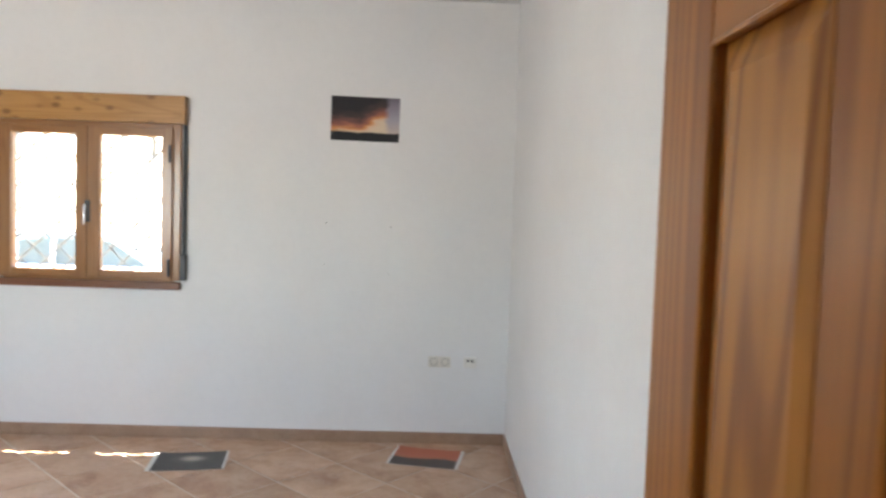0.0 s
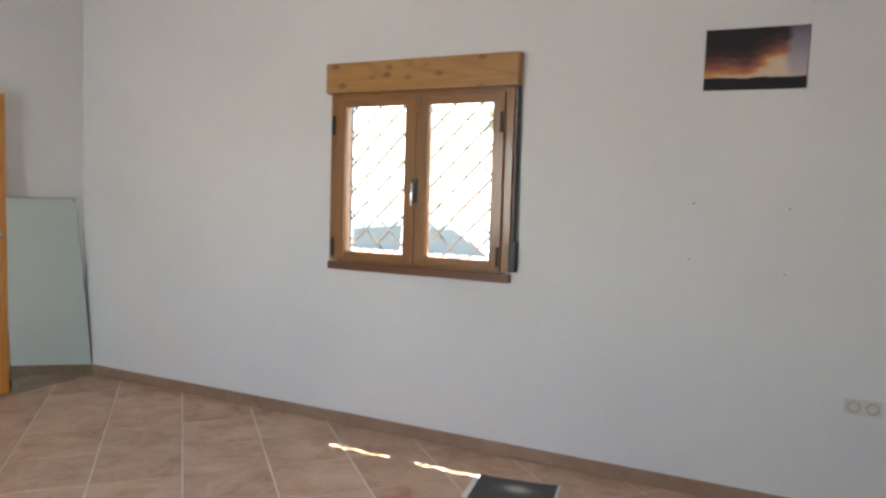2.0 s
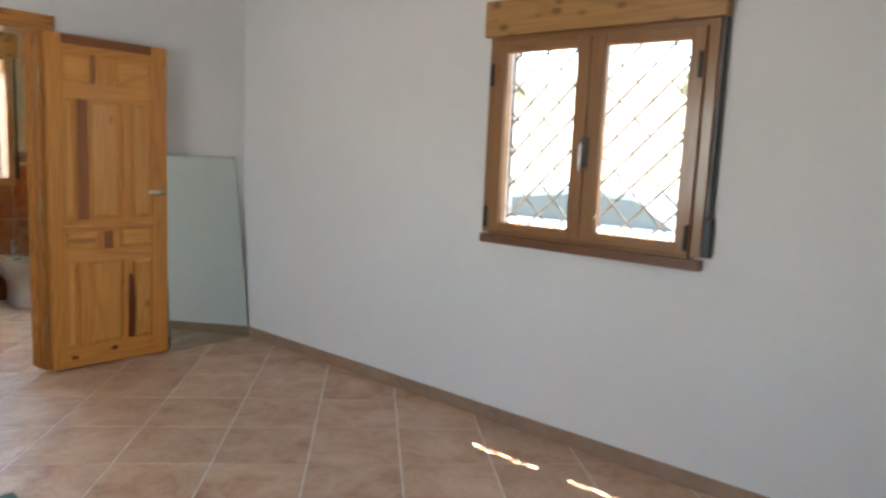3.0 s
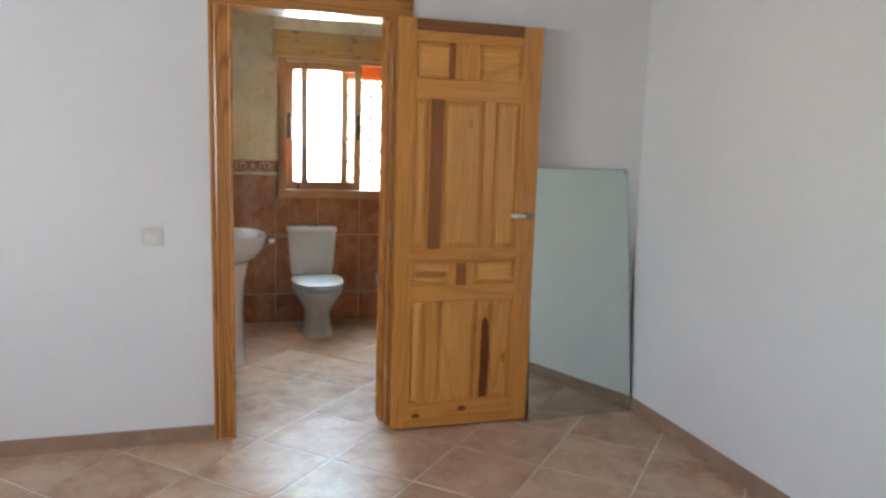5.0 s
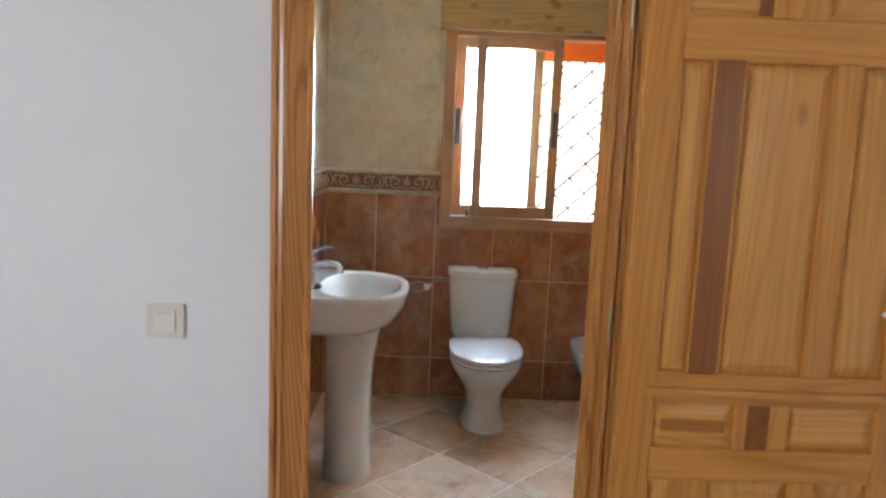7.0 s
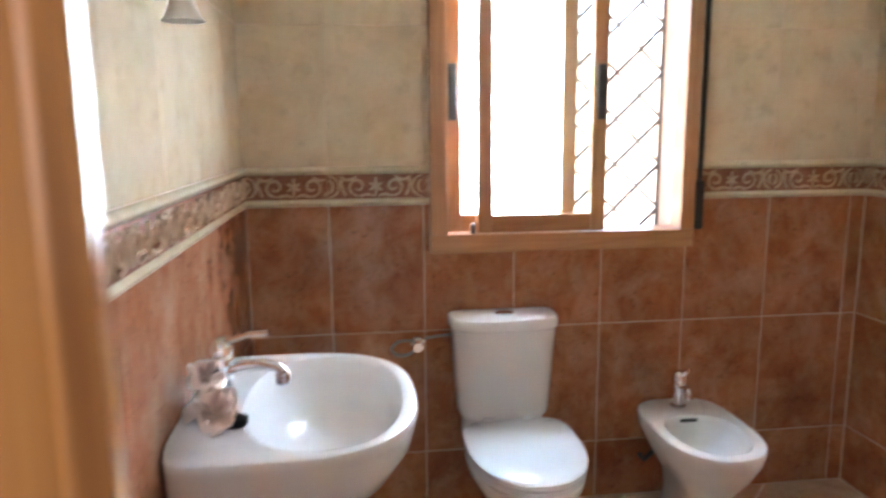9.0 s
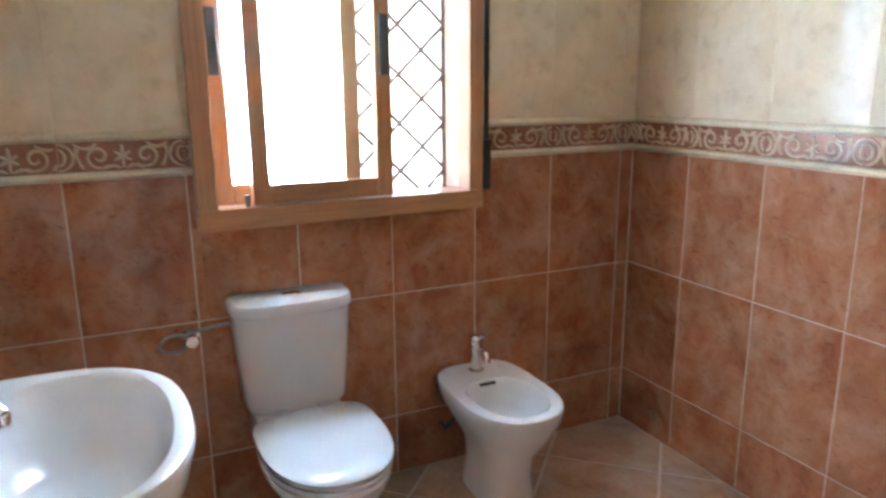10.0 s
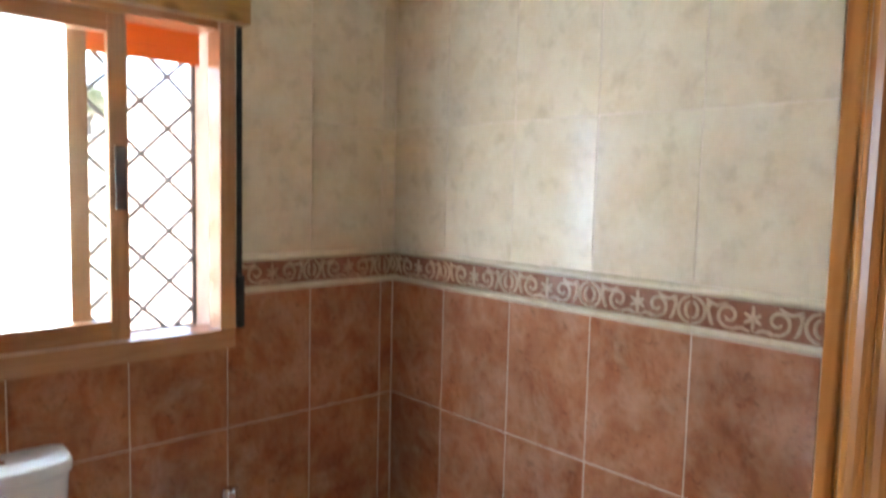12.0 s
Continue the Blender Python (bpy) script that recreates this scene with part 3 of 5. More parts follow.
part("window_sill", boxes((-2.590, -1.400, 5.912, 6.02, 0.974, 1.022), bevel=0.004), M_SILL_X, w1, "dark reddish wooden sill board")
for u0, u1, g0, g1 in ((-2.535, -1.992, -2.468, -2.060), (-1.986, -1.452, -1.914, -1.516)):
    s = part("sash", boxes((u0, g0, 5.905, 5.965, 1.040, 2.005), (g1, u1, 5.905, 5.965, 1.040, 2.005), bevel=0.004), M_WIN_Z, w1)
    part("rail", boxes((g0, g1, 5.907, 5.963, 1.042, 1.087), (g0, g1, 5.907, 5.963, 1.955, 2.003), bevel=0.004), M_WIN_X, s)
    bm = bmesh.new()
    for a, b in (((g0, 1.087), (g1, 1.087)), ((g1, 1.087), (g1, 1.955)), ((g1, 1.955), (g0, 1.955)), ((g0, 1.955), (g0, 1.087))):
        pole(bm, (a[0], 5.918, a[1]), (b[0], 5.918, b[1]), 0.006, 8)
    part("glazing_bead", bm, M_WIN_Z, s)
    p = part("pane", boxes((g0 - 0.004, g1 + 0.004, 5.936, 5.940, 1.083, 1.959)), M_PANE, s, "clear glass pane")
    p.visible_shadow = False
for x in (-2.556, -1.468):
    for z in (1.845, 1.115):
        bm = bmesh.new()
        pole(bm, (x, 5.905, z - 0.055), (x, 5.905, z + 0.055), 0.010, 10)
        part("hinge", bm, M_BLACK, w1, "black hinge cover", True)
bm = boxes((-2.000, -1.966, 5.893, 5.906, 1.395, 1.535), bevel=0.004)
hd = part("window_handle", bm, M_STEEL, w1, "dark steel window handle plate")
bm = bmesh.new()
tube(bm, [(-1.983, 5.893, 1.50), (-1.983, 5.862, 1.50), (-1.983, 5.858, 1.485), (-1.985, 5.860, 1.40), (-1.986, 5.862, 1.378)], [0.008, 0.008, 0.009, 0.008, 0.007], 10)
part("lever", bm, M_CHROME, hd, "satin chrome lever", True)
bx = thing("shutter_box", (-1.98, 5.95, 2.036), "knotty honey pine roller shutter box over the window", "shutter box")
part("front", boxes((-2.600, -1.372, 5.885, 5.903, 2.034, 2.210), bevel=0.003), M_BOX_X, bx)
part("side", boxes((-2.600, -2.584, 5.903, 5.950, 2.034, 2.210), bevel=0.002), M_BOX_X, bx)
part("side", boxes((-1.388, -1.372, 5.903, 5.950, 2.034, 2.210), bevel=0.002), M_BOX_X, bx)
part("top", boxes((-2.584, -1.388, 5.903, 5.950, 2.194, 2.210)), M_BOX_X, bx)
part("bottom", boxes((-2.584, -1.388, 5.903, 5.950, 2.036, 2.048)), M_BOX_X, bx)
sw = thing("shutter_strap", (-1.385, 5.94, 1.03), "dark webbing shutter strap with black winder box", "shutter strap")
part("strap", boxes((-1.391, -1.368, 5.934, 5.936, 1.18, 2.034)), M_STRAP, sw)
part("winder_box", boxes((-1.403, -1.362, 5.915, 5.950, 1.035, 1.205), bevel=0.008), M_BLACK, sw)
grille("window_grille", "iron diamond lattice grille outside the room window, coloured dark as if backlit", (-1.99, 6.105, 1.02), shifted((0, 6.105, 0)), -2.555, -1.435, 1.02, 2.10, 0.170, 0.168, (-1.755, 1.892), (0.0072, 0.0062))

# bathroom window
w2 = thing("window_2", (-7.09, 4.63, 1.01), "wooden sliding bathroom window slid half open", "window", kind="structure")
FX0, FX1 = -7.20, -7.068
part("window_frame", boxes((FX0, FX1, 4.142, 4.205, 1.072, 2.085), bevel=0.004), M_BWIN_Z, w2)
part("window_frame", boxes((-7.160, FX1, 5.074, 5.128, 1.072, 2.085), bevel=0.004), M_BWIN_Z, w2)
part("window_frame", boxes((FX0, FX1, 4.142, 5.128, 1.005, 1.072), bevel=0.004), M_BWIN_Y, w2)
part("window_frame", boxes((FX0, FX1, 4.205, 5.068, 2.060, 2.085), bevel=0.003), M_BWIN_Y, w2)
for x, y0, y1, glass in ((-7.105, 4.315, 4.790, M_HAZE), (-7.150, 4.207, 4.690, M_FROST)):
    s = part("sash", boxes((x - 0.017, x + 0.017, y0, y0 + 0.056, 1.074, 2.058), (x - 0.017, x + 0.017, y1 - 0.056, y1, 1.074, 2.058), bevel=0.004), M_BWIN_Z, w2)
    part("rail", boxes((x - 0.016, x + 0.016, y0 + 0.056, y1 - 0.056, 1.074, 1.138), (x - 0.016, x + 0.016, y0 + 0.056, y1 - 0.056, 2.000, 2.058), bevel=0.004), M_BWIN_Y, s)
    p = part("pane", boxes((x - 0.003, x + 0.003, y0 + 0.052, y1 - 0.052, 1.134, 2.004)), glass, s, "frosted glass pane" if glass is M_FROST else "clear glass pane")
    p.visible_shadow = glass is M_FROST
part("window_latch", boxes((-7.072, -7.060, 4.207, 4.238, 1.475, 1.668), bevel=0.004), M_STEEL, w2, "recessed dark latch")
part("window_latch", boxes((-7.090, -7.078, 4.748, 4.780, 1.475, 1.668), bevel=0.004), M_STEEL, w2, "recessed dark latch")
part("rail_stop", boxes((-7.085, -7.070, 4.288, 4.304, 1.074, 1.112), bevel=0.002), M_STEEL, w2, "small metal rail stop")
bm = bmesh.new()
for i in range(3):
    box(bm, -7.222, -7.212, 4.205, 5.068, 1.958 + 0.042 * i, 1.9995 + 0.042 * i, bevel=0.002)
tagged(part("roller_shutter", bm, M_SLAT), "brown roller shutter slats rolled up under the box", "roller shutter")
bx = thing("shutter_box", (-7.09, 4.62, 2.085), "knotty honey pine roller shutter box over the bathroom window", "shutter box")
part("front", boxes((-7.050, -7.032, 4.108, 5.165, 2.085, 2.280), bevel=0.003), M_BOX_Y, bx)
part("side", boxes((-7.106, -7.050, 4.108, 4.124, 2.085, 2.280), bevel=0.002), M_BOX_Y, bx)
part("side", boxes((-7.106, -7.050, 5.149, 5.165, 2.085, 2.280), bevel=0.002), M_BOX_Y, bx)
part("top", boxes((-7.106, -7.050, 4.124, 5.149, 2.264, 2.280)), M_BOX_Y, bx)
part("bottom", boxes((-7.106, -7.050, 4.124, 5.149, 2.087, 2.099)), M_BOX_Y, bx)
sw = thing("shutter_strap", (-7.09, 5.155, 1.07), "black webbing shutter strap with winder box", "shutter strap")
part("strap", boxes((-7.092, -7.090, 5.142, 5.162, 1.22, 2.085)), M_STRAP, sw)
part("winder_box", boxes((-7.106, -7.075, 5.138, 5.166, 1.068, 1.250), bevel=0.007), M_BLACK, sw)


def turned(off):
    def put(bm):
        for v in bm.verts:
            v.co = Vector((v.co.y + off[0], v.co.x, v.co.z))
        return bm
    return put


grille("window_grille", "iron diamond lattice grille outside the bathroom window, coloured dark as if backlit", (-7.32, 4.63, 1.05), turned((-7.32, 0, 0)), 4.18, 5.09, 1.05, 2.13, 0.185, 0.1775, (5.000, 1.749), (0.0082, 0.0076))


# ---- room things ----
def leaning_mirror():
    g = thing("mirror", (-4.81, 5.62, 0), "frameless greenish mirror leaning loose against the wall beside the door", "mirror")
    # the foot stands off the wall, the top leans on it
    low_r, low_l = Vector((-4.765, 5.934, 0.003)), Vector((-4.741, 5.300, 0.003))
    top_r, top_l = Vector((-4.851, 5.868, 1.342)), Vector((-4.829, 5.300, 1.342))
    back = Vector((-0.005, 0, 0))
    bm = bmesh.new()
    q = [low_r, low_l, top_l, top_r]
    bm.faces.new([bm.verts.new(p) for p in q])
    bmesh.ops.recalc_face_normals(bm, faces=bm.faces)
    part("glass", bm, M_MIRROR, g, "silvered mirror glass")
    bm = bmesh.new()
    loft(bm, [[p + back * 0.2 for p in q], [p + back for p in q]])
    part("backing", bm, M_GEDGE, g, "dark painted back")
    bm = bmesh.new()
    for m, n in zip(q, q[1:] + q[:1]):
        pole(bm, m + back * 0.5, n + back * 0.5, 0.0026, 6)
    part("edge", bm, M_GEDGE, g, "dark green cut edge")
    bm = bmesh.new()
    pole(bm, top_r + Vector((-0.002, -0.016, -0.016)), top_r + Vector((0.003, -0.016, -0.016)), 0.006, 10)
    part("screw_cap", bm, M_STEEL, g, "small dark corner screw")


leaning_mirror()


sk = thing("double_socket", (0.292, 5.95, 0.548), "white double power socket plate on the wall", "socket")
part("plate", boxes((0.220, 0.366, 5.940, 5.950, 0.512, 0.584), bevel=0.004), M_SOCKET, sk)
for x in (0.256, 0.330):
    bm = bmesh.new()
    n = 24
    rings = [[Vector((x + r * math.cos(a), y, 0.548 + r * math.sin(a))) for a in (2 * math.pi * k / n for k in range(n))] for r, y in ((0.026, 5.941), (0.026, 5.937), (0.022, 5.936), (0.020, 5.945), (0.001, 5.945))]
    loft(bm, rings, False, True)
    s = part("socket_well", bm, M_WELL, sk, "round socket well coloured darker for its recess", True)
    for dx in (-0.0095, 0.0095):
        bm = bmesh.new()
        pole(bm, (x + dx, 5.9455, 0.548), (x + dx, 5.9440, 0.548), 0.003, 8)
        part("pin_hole", bm, M_BLACK, s)
sk = thing("phone_socket", (0.492, 5.95, 0.548), "white telephone and aerial socket plate on the wall", "socket")
part("plate", boxes((0.452, 0.534, 5.940, 5.950, 0.512, 0.584), bevel=0.004), M_WHITEP, sk)
for x in (0.480, 0.508):
    part("port", boxes((x - 0.007, x + 0.007, 5.938, 5.941, 0.552, 0.566)), M_BLACK, sk)
sk = thing("light_switch", (-4.855, 3.450, 0.990), "white rocker light switch beside the bathroom door", "light switch")
# The cream tone also stands in for faint shade on the plate.
part("plate", boxes((-4.860, -4.853, 3.404, 3.496, 0.947, 1.033), bevel=0.002), M_SOCKET, sk)
part("rocker", boxes((-4.855, -4.850, 3.424, 3.476, 0.962, 1.018), bevel=0.0015), M_WHITEP, sk)
part("slit", boxes((-4.8502, -4.8496, 3.432, 3.468, 1.009, 1.0105)), M_WELL, sk, "dark slit over the rocker")


# ---- photographs ----
def photo_mat(name, build):
    m, nt, b = base_mat(name, 0.3)
    tc = nt.nodes.new("ShaderNodeTexCoord")
    sep = nt.nodes.new("ShaderNodeSeparateXYZ")
    nt.links.new(tc.outputs["UV"], sep.inputs[0])
    nt.links.new(build(nt, tc.outputs["UV"], sep.outputs[0], sep.outputs[1]), b.inputs["Base Color"])
    return m


def wobble(nt, uv, v, amount, scale, stretch=(1, 1, 1)):
    mp = nt.nodes.new("ShaderNodeMapping")
    mp.inputs["Scale"].default_value = stretch
    nt.links.new(uv, mp.inputs[0])
    f = noise_of(nt, mp.outputs[0], scale, 6, 0.6, 0.4)
    ma = nt.nodes.new("ShaderNodeMath")
    ma.operation = "MULTIPLY_ADD"
    ma.inputs[1].default_value = amount
    nt.links.new(f, ma.inputs[0])
    nt.links.new(v, ma.inputs[2])
    return ma.outputs[0]


def arith(nt, op, a, b):
    n = nt.nodes.new("ShaderNodeMath")
    n.operation = op
    for sock, v in ((n.inputs[0], a), (n.inputs[1], b)):
        if isinstance(v, (int, float)):
            sock.default_value = v
        else:
            nt.links.new(v, sock)
    return n.outputs[0]


def sunset_picture(nt, uv, u, v):
    # dark cloud over an orange horizon, a red plume rising before pale sky
    h = wobble(nt, uv, v, 0.40, 3.2, (1, 2.4, 1))
    r = wobble(nt, uv, u, 0.20, 3.0)
    plume = ramp(nt, r, ((0.52, (0, 0, 0)), (0.78, (0.26, 0.26, 0.26)), (0.92, (0.30, 0.30, 0.30))))
    h = arith(nt, "SUBTRACT", h, plume)
    sky_c = ramp(nt, h, ((0.30, (0.74, 0.60, 0.44)), (0.40, (0.74, 0.50, 0.32)), (0.46, (0.66, 0.27, 0.09)), (0.54, (0.42, 0.14, 0.075)), (0.63, (0.20, 0.075, 0.055)), (0.74, (0.055, 0.030, 0.030)), (0.90, (0.016, 0.013, 0.015))))
    pale = ramp(nt, v, ((0.2, (0.56, 0.47, 0.44)), (0.5, (0.40, 0.37, 0.43)), (0.95, (0.17, 0.15, 0.19))))
    c = blend(nt, "MIX", ramp(nt, r, ((0.88, (0, 0, 0)), (0.95, (1, 1, 1)))), sky_c, pale)
    land = wobble(nt, uv, v, 0.10, 4.0, (1, 0.05, 1))
    return blend(nt, "MIX", ramp(nt, land, ((0.245, (1, 1, 1)), (0.255, (0, 0, 0)))), c, (0.010, 0.009, 0.010))


def night_picture(nt, uv, u, v):
    g = nt.nodes.new("ShaderNodeTexGradient")
    g.gradient_type = "SPHERICAL"
    mp = nt.nodes.new("ShaderNodeMapping")
    mp.inputs["Location"].default_value = (-1.45, -2.0, 0)
    mp.inputs["Scale"].default_value = (2.8, 3.2, 1)
    nt.links.new(uv, mp.inputs[0])
    nt.links.new(mp.outputs[0], g.inputs[0])
    f = wobble(nt, uv, g.outputs[0], 0.30, 3.0)
    return ramp(nt, f, ((0.12, (0.012, 0.013, 0.014)), (0.55, (0.06, 0.058, 0.05)), (1.0, (0.50, 0.47, 0.40))))


def dusk_picture(nt, uv, u, v):
    c = ramp(nt, wobble(nt, uv, v, 0.2, 2.0), ((0.3, (0.50, 0.16, 0.09)), (0.8, (0.52, 0.13, 0.06))))
    land = wobble(nt, uv, v, -0.42, 2.2, (1, 0.1, 1))
    return blend(nt, "MIX", ramp(nt, land, ((0.20, (1, 1, 1)), (0.26, (0, 0, 0)))), c, (0.035, 0.018, 0.014))


def photo(name, label, m, w, h, mat, margins):
    """A printed sheet: paper with a picture on it. margins: left, right, bottom, top."""
    d = new(name)
    d.matrix_world = m
    d.empty_display_size = 0.05
    tagged(d, label, "photograph")
    nx, curl = 10, 0.006
    bm = bmesh.new()
    uvl = bm.loops.layers.uv.new("uv")

    def grid(x0, x1, y0, y1, z):
        vs = [[bm.verts.new((x0 + (x1 - x0) * i / nx, y0 + (y1 - y0) * j / 4, z + curl * (2 * i / nx - 1) ** 4 * (0.5 + 0.5 * j / 4))) for j in range(5)] for i in range(nx + 1)]
        for i in range(nx):
            for j in range(4):
                f = bm.faces.new((vs[i][j], vs[i + 1][j], vs[i + 1][j + 1], vs[i][j + 1]))
                for lp, (a, b) in zip(f.loops, ((i, j), (i + 1, j), (i + 1, j + 1), (i, j + 1))):
                    lp[uvl].uv = (a / nx, b / 4)
    grid(-w / 2, w / 2, -h / 2, h / 2, 0.0004)
    me = bpy.data.meshes.new("paper")
    bm.to_mesh(me)
    me.materials.append(M_PAPER)
    p = new("paper", me)
    p.parent = d
    so = p.modifiers.new("thick", "SOLIDIFY")
    so.thickness = 0.0006
    bm.clear()
    uvl = bm.loops.layers.uv.new("uv")
    lf, rt, bt, tp = margins
    grid(-w / 2 + lf, w / 2 - rt, -h / 2 + bt, h / 2 - tp, 0.0016)
    me = bpy.data.meshes.new("picture")
    bm.to_mesh(me)
    bm.free()
    me.materials.append(mat)
    q = new("picture", me)
    q.parent = d
    return d


photo("wall_photograph", "colour print of a cloudy sunset stuck to the wall", pose(-0.236, 5.947, 2.108, 90, 0.6, 0), 0.440, 0.294, photo_mat("sunset_print", sunset_picture), (0.0, 0.0, 0.011, 0.0))
photo("floor_photograph", "dark print with pale glow lying on the tiled floor", pose(-1.190, 5.515, 0.0015, 0, 0, 9), 0.440, 0.300, photo_mat("night_print", night_picture), (0.030, 0.016, 0.0, 0.0))
photo("floor_photograph", "orange dusk print with white margins on the floor", pose(0.224, 5.672, 0.0015, 0, 0, -11), 0.440, 0.318, photo_mat("dusk_print", dusk_picture), (0.016, 0.022, 0.0, 0.0))
for x, z in ((-0.470, 1.437), (-0.052, 1.425), (-0.480, 1.165), (-0.055, 1.118)):
    bm = bmesh.new()
    pole(bm, (x, 5.950, z), (x, 5.9475, z), 0.0035, 8)
    tagged(part("nail", bm, M_STEEL), "small dark nail in the white wall", "nail", "nails in the wall")
bm = boxes((-3.27, -2.62, 3.32, 3.858, 0.001, 0.022), bevel=0.006)
tagged(part("floor_mat", bm, M_GREEN), "dark green flat mat lying on the tiled floor", "mat")


# ---- sanitary ware ----
def egg(cx, cy, front, back, half, z, n=40, power=2.2, sq=2.6):
    """An egg-shaped ring; front is the +x side."""
    out = []
    for k in range(n):
        a = 2 * math.pi * k / n
        c, s = math.cos(a), math.sin(a)
        p = power if c > 0 else sq
        lx = front if c > 0 else back
        out.append((cx + math.copysign(abs(c) ** (2 / p), c) * lx, cy + math.copysign(abs(s) ** (2 / p), s) * half, z))
    return out


def toilet():
    d = thing("toilet", (-6.82, 4.39, 0), "white porcelain close-coupled toilet with closed lid", "toilet")
    cy = 4.40
    bm = bmesh.new()
    rows = ((0.0, -6.80, 0.215, 0.20, 0.125), (0.02, -6.80, 0.213, 0.20, 0.122), (0.07, -6.80, 0.195, 0.20, 0.104), (0.14, -6.80, 0.185, 0.20, 0.096), (0.19, -6.80, 0.195, 0.20, 0.104), (0.25, -6.79, 0.235, 0.21, 0.138), (0.303, -6.78, 0.270, 0.21, 0.168), (0.335, -6.78, 0.288, 0.22, 0.186), (0.360, -6.78, 0.291, 0.22, 0.189), (0.366, -6.78, 0.284, 0.21, 0.181))
    loft(bm, [egg(cx + 0.010, cy + 0.014, f, b, h, z) for z, cx, f, b, h in rows])
    part("bowl", bm, M_PORC, d, "", True)
    part("shelf", boxes((-7.10, -6.93, cy - 0.15, cy + 0.15, 0.30, 0.402), bevel=0.03), M_PORC, d, "", True)
    bm = bmesh.new()
    loft(bm, [egg(-6.76, cy + 0.014, f, b, h, z, sq=4.5) for z, f, b, h in ((0.366, 0.262, 0.185, 0.166), (0.3745, 0.264, 0.185, 0.168), (0.375, 0.287, 0.192, 0.190), (0.388, 0.287, 0.192, 0.190), (0.390, 0.281, 0.190, 0.185))])
    part("seat", bm, M_SEAT, d, "", True)
    bm = bmesh.new()
    loft(bm, [egg(-6.76, cy + 0.014, f, b, h, z, sq=4.5) for z, f, b, h in ((0.390, 0.262, 0.185, 0.166), (0.3965, 0.264, 0.185, 0.168), (0.397, 0.290, 0.197, 0.193), (0.411, 0.290, 0.197, 0.193), (0.419, 0.279, 0.190, 0.183), (0.422, 0.21, 0.14, 0.13), (0.423, 0.05, 0.03, 0.03))])
    part("lid", bm, M_SEAT, d, "closed white plastic lid", True)
    for y in (-0.07, 0.07):
        bm = bmesh.new()
        pole(bm, (-6.945, cy + y - 0.018, 0.421), (-6.945, cy + y + 0.018, 0.421), 0.009, 12)
        part("lid_hinge", bm, M_SEAT, d, "", True)

    def rr(x0, x1, half, z):
        # straight back, bowed front
        xm = x0 + 0.055
        pts = [(x0, cy - half + 0.012, z), (x0 + 0.012, cy - half, z)]
        for k in range(21):
            a = radians(-90 + 9 * k)
            pts.append((xm + (x1 - xm) * abs(math.cos(a)) ** 0.62, cy + half * math.copysign(abs(math.sin(a)) ** 0.62, a), z))
        return pts + [(x0 + 0.012, cy + half, z), (x0, cy + half - 0.012, z)]
    bm = bmesh.new()
    loft(bm, [rr(-7.10, -6.985, 0.135, 0.400), rr(-7.10, -6.968, 0.155, 0.406), rr(-7.10, -6.958, 0.165, 0.425), rr(-7.10, -6.945, 0.175, 0.55), rr(-7.10, -6.938, 0.184, 0.68), rr(-7.10, -6.934, 0.188, 0.742)])
    part("tank", bm, M_PORC, d, "", True)
    bm = bmesh.new()
    loft(bm, [rr(-7.104, -6.930, 0.190, 0.744), rr(-7.106, -6.926, 0.197, 0.748), rr(-7.106, -6.926, 0.197, 0.772), rr(-7.104, -6.931, 0.191, 0.784), rr(-7.098, -6.945, 0.172, 0.789)])
    part("tank_lid", bm, M_PORC, d, "", True)
    bm = bmesh.new()
    loft(bm, [[(-7.02 + r * 0.75 * math.cos(a), cy + r * math.sin(a), z) for a in (2 * math.pi * k / 24 for k in range(24))] for r, z in ((0.032, 0.787), (0.032, 0.793), (0.028, 0.796), (0.004, 0.796))])
    part("flush_button", bm, M_CHROME, d, "chrome flush button", True)


toilet()


def water_stop():
    d = thing("angle_valve", (-7.10, 4.09, 0.67), "chrome angle valve with looped braided hose to the tank", "valve")
    bm = bmesh.new()
    pole(bm, (-7.112, 4.09, 0.67), (-7.106, 4.09, 0.67), 0.024, 18)
    pole(bm, (-7.108, 4.09, 0.67), (-7.060, 4.09, 0.67), 0.010, 12)
    pole(bm, (-7.075, 4.09, 0.67), (-7.075, 4.115, 0.685), 0.009, 10)
    part("body", bm, M_CHROME, d, "", True)
    bm = bmesh.new()
    pole(bm, (-7.062, 4.09, 0.67), (-7.040, 4.09, 0.67), 0.019, 8)
    part("knob", bm, M_CHROME, d, "", True)
    bm = bmesh.new()
    pts = []
    for k in range(25):
        f = k / 24
        a = radians(20 + 330 * f)
        pts.append((-7.07 + 0.02 * math.sin(4 * f), 4.045 + 0.05 * math.cos(a) - 0.0, 0.655 + 0.035 * math.sin(a) + 0.02 * f))
    pts += [(-7.07, 4.12, 0.695), (-7.07, 4.17, 0.703), (-7.07, 4.215, 0.705)]
    tube(bm, pts, 0.0055, 8)
    part("hose", bm, M_HOSE, d, "braided steel hose", True)


water_stop()


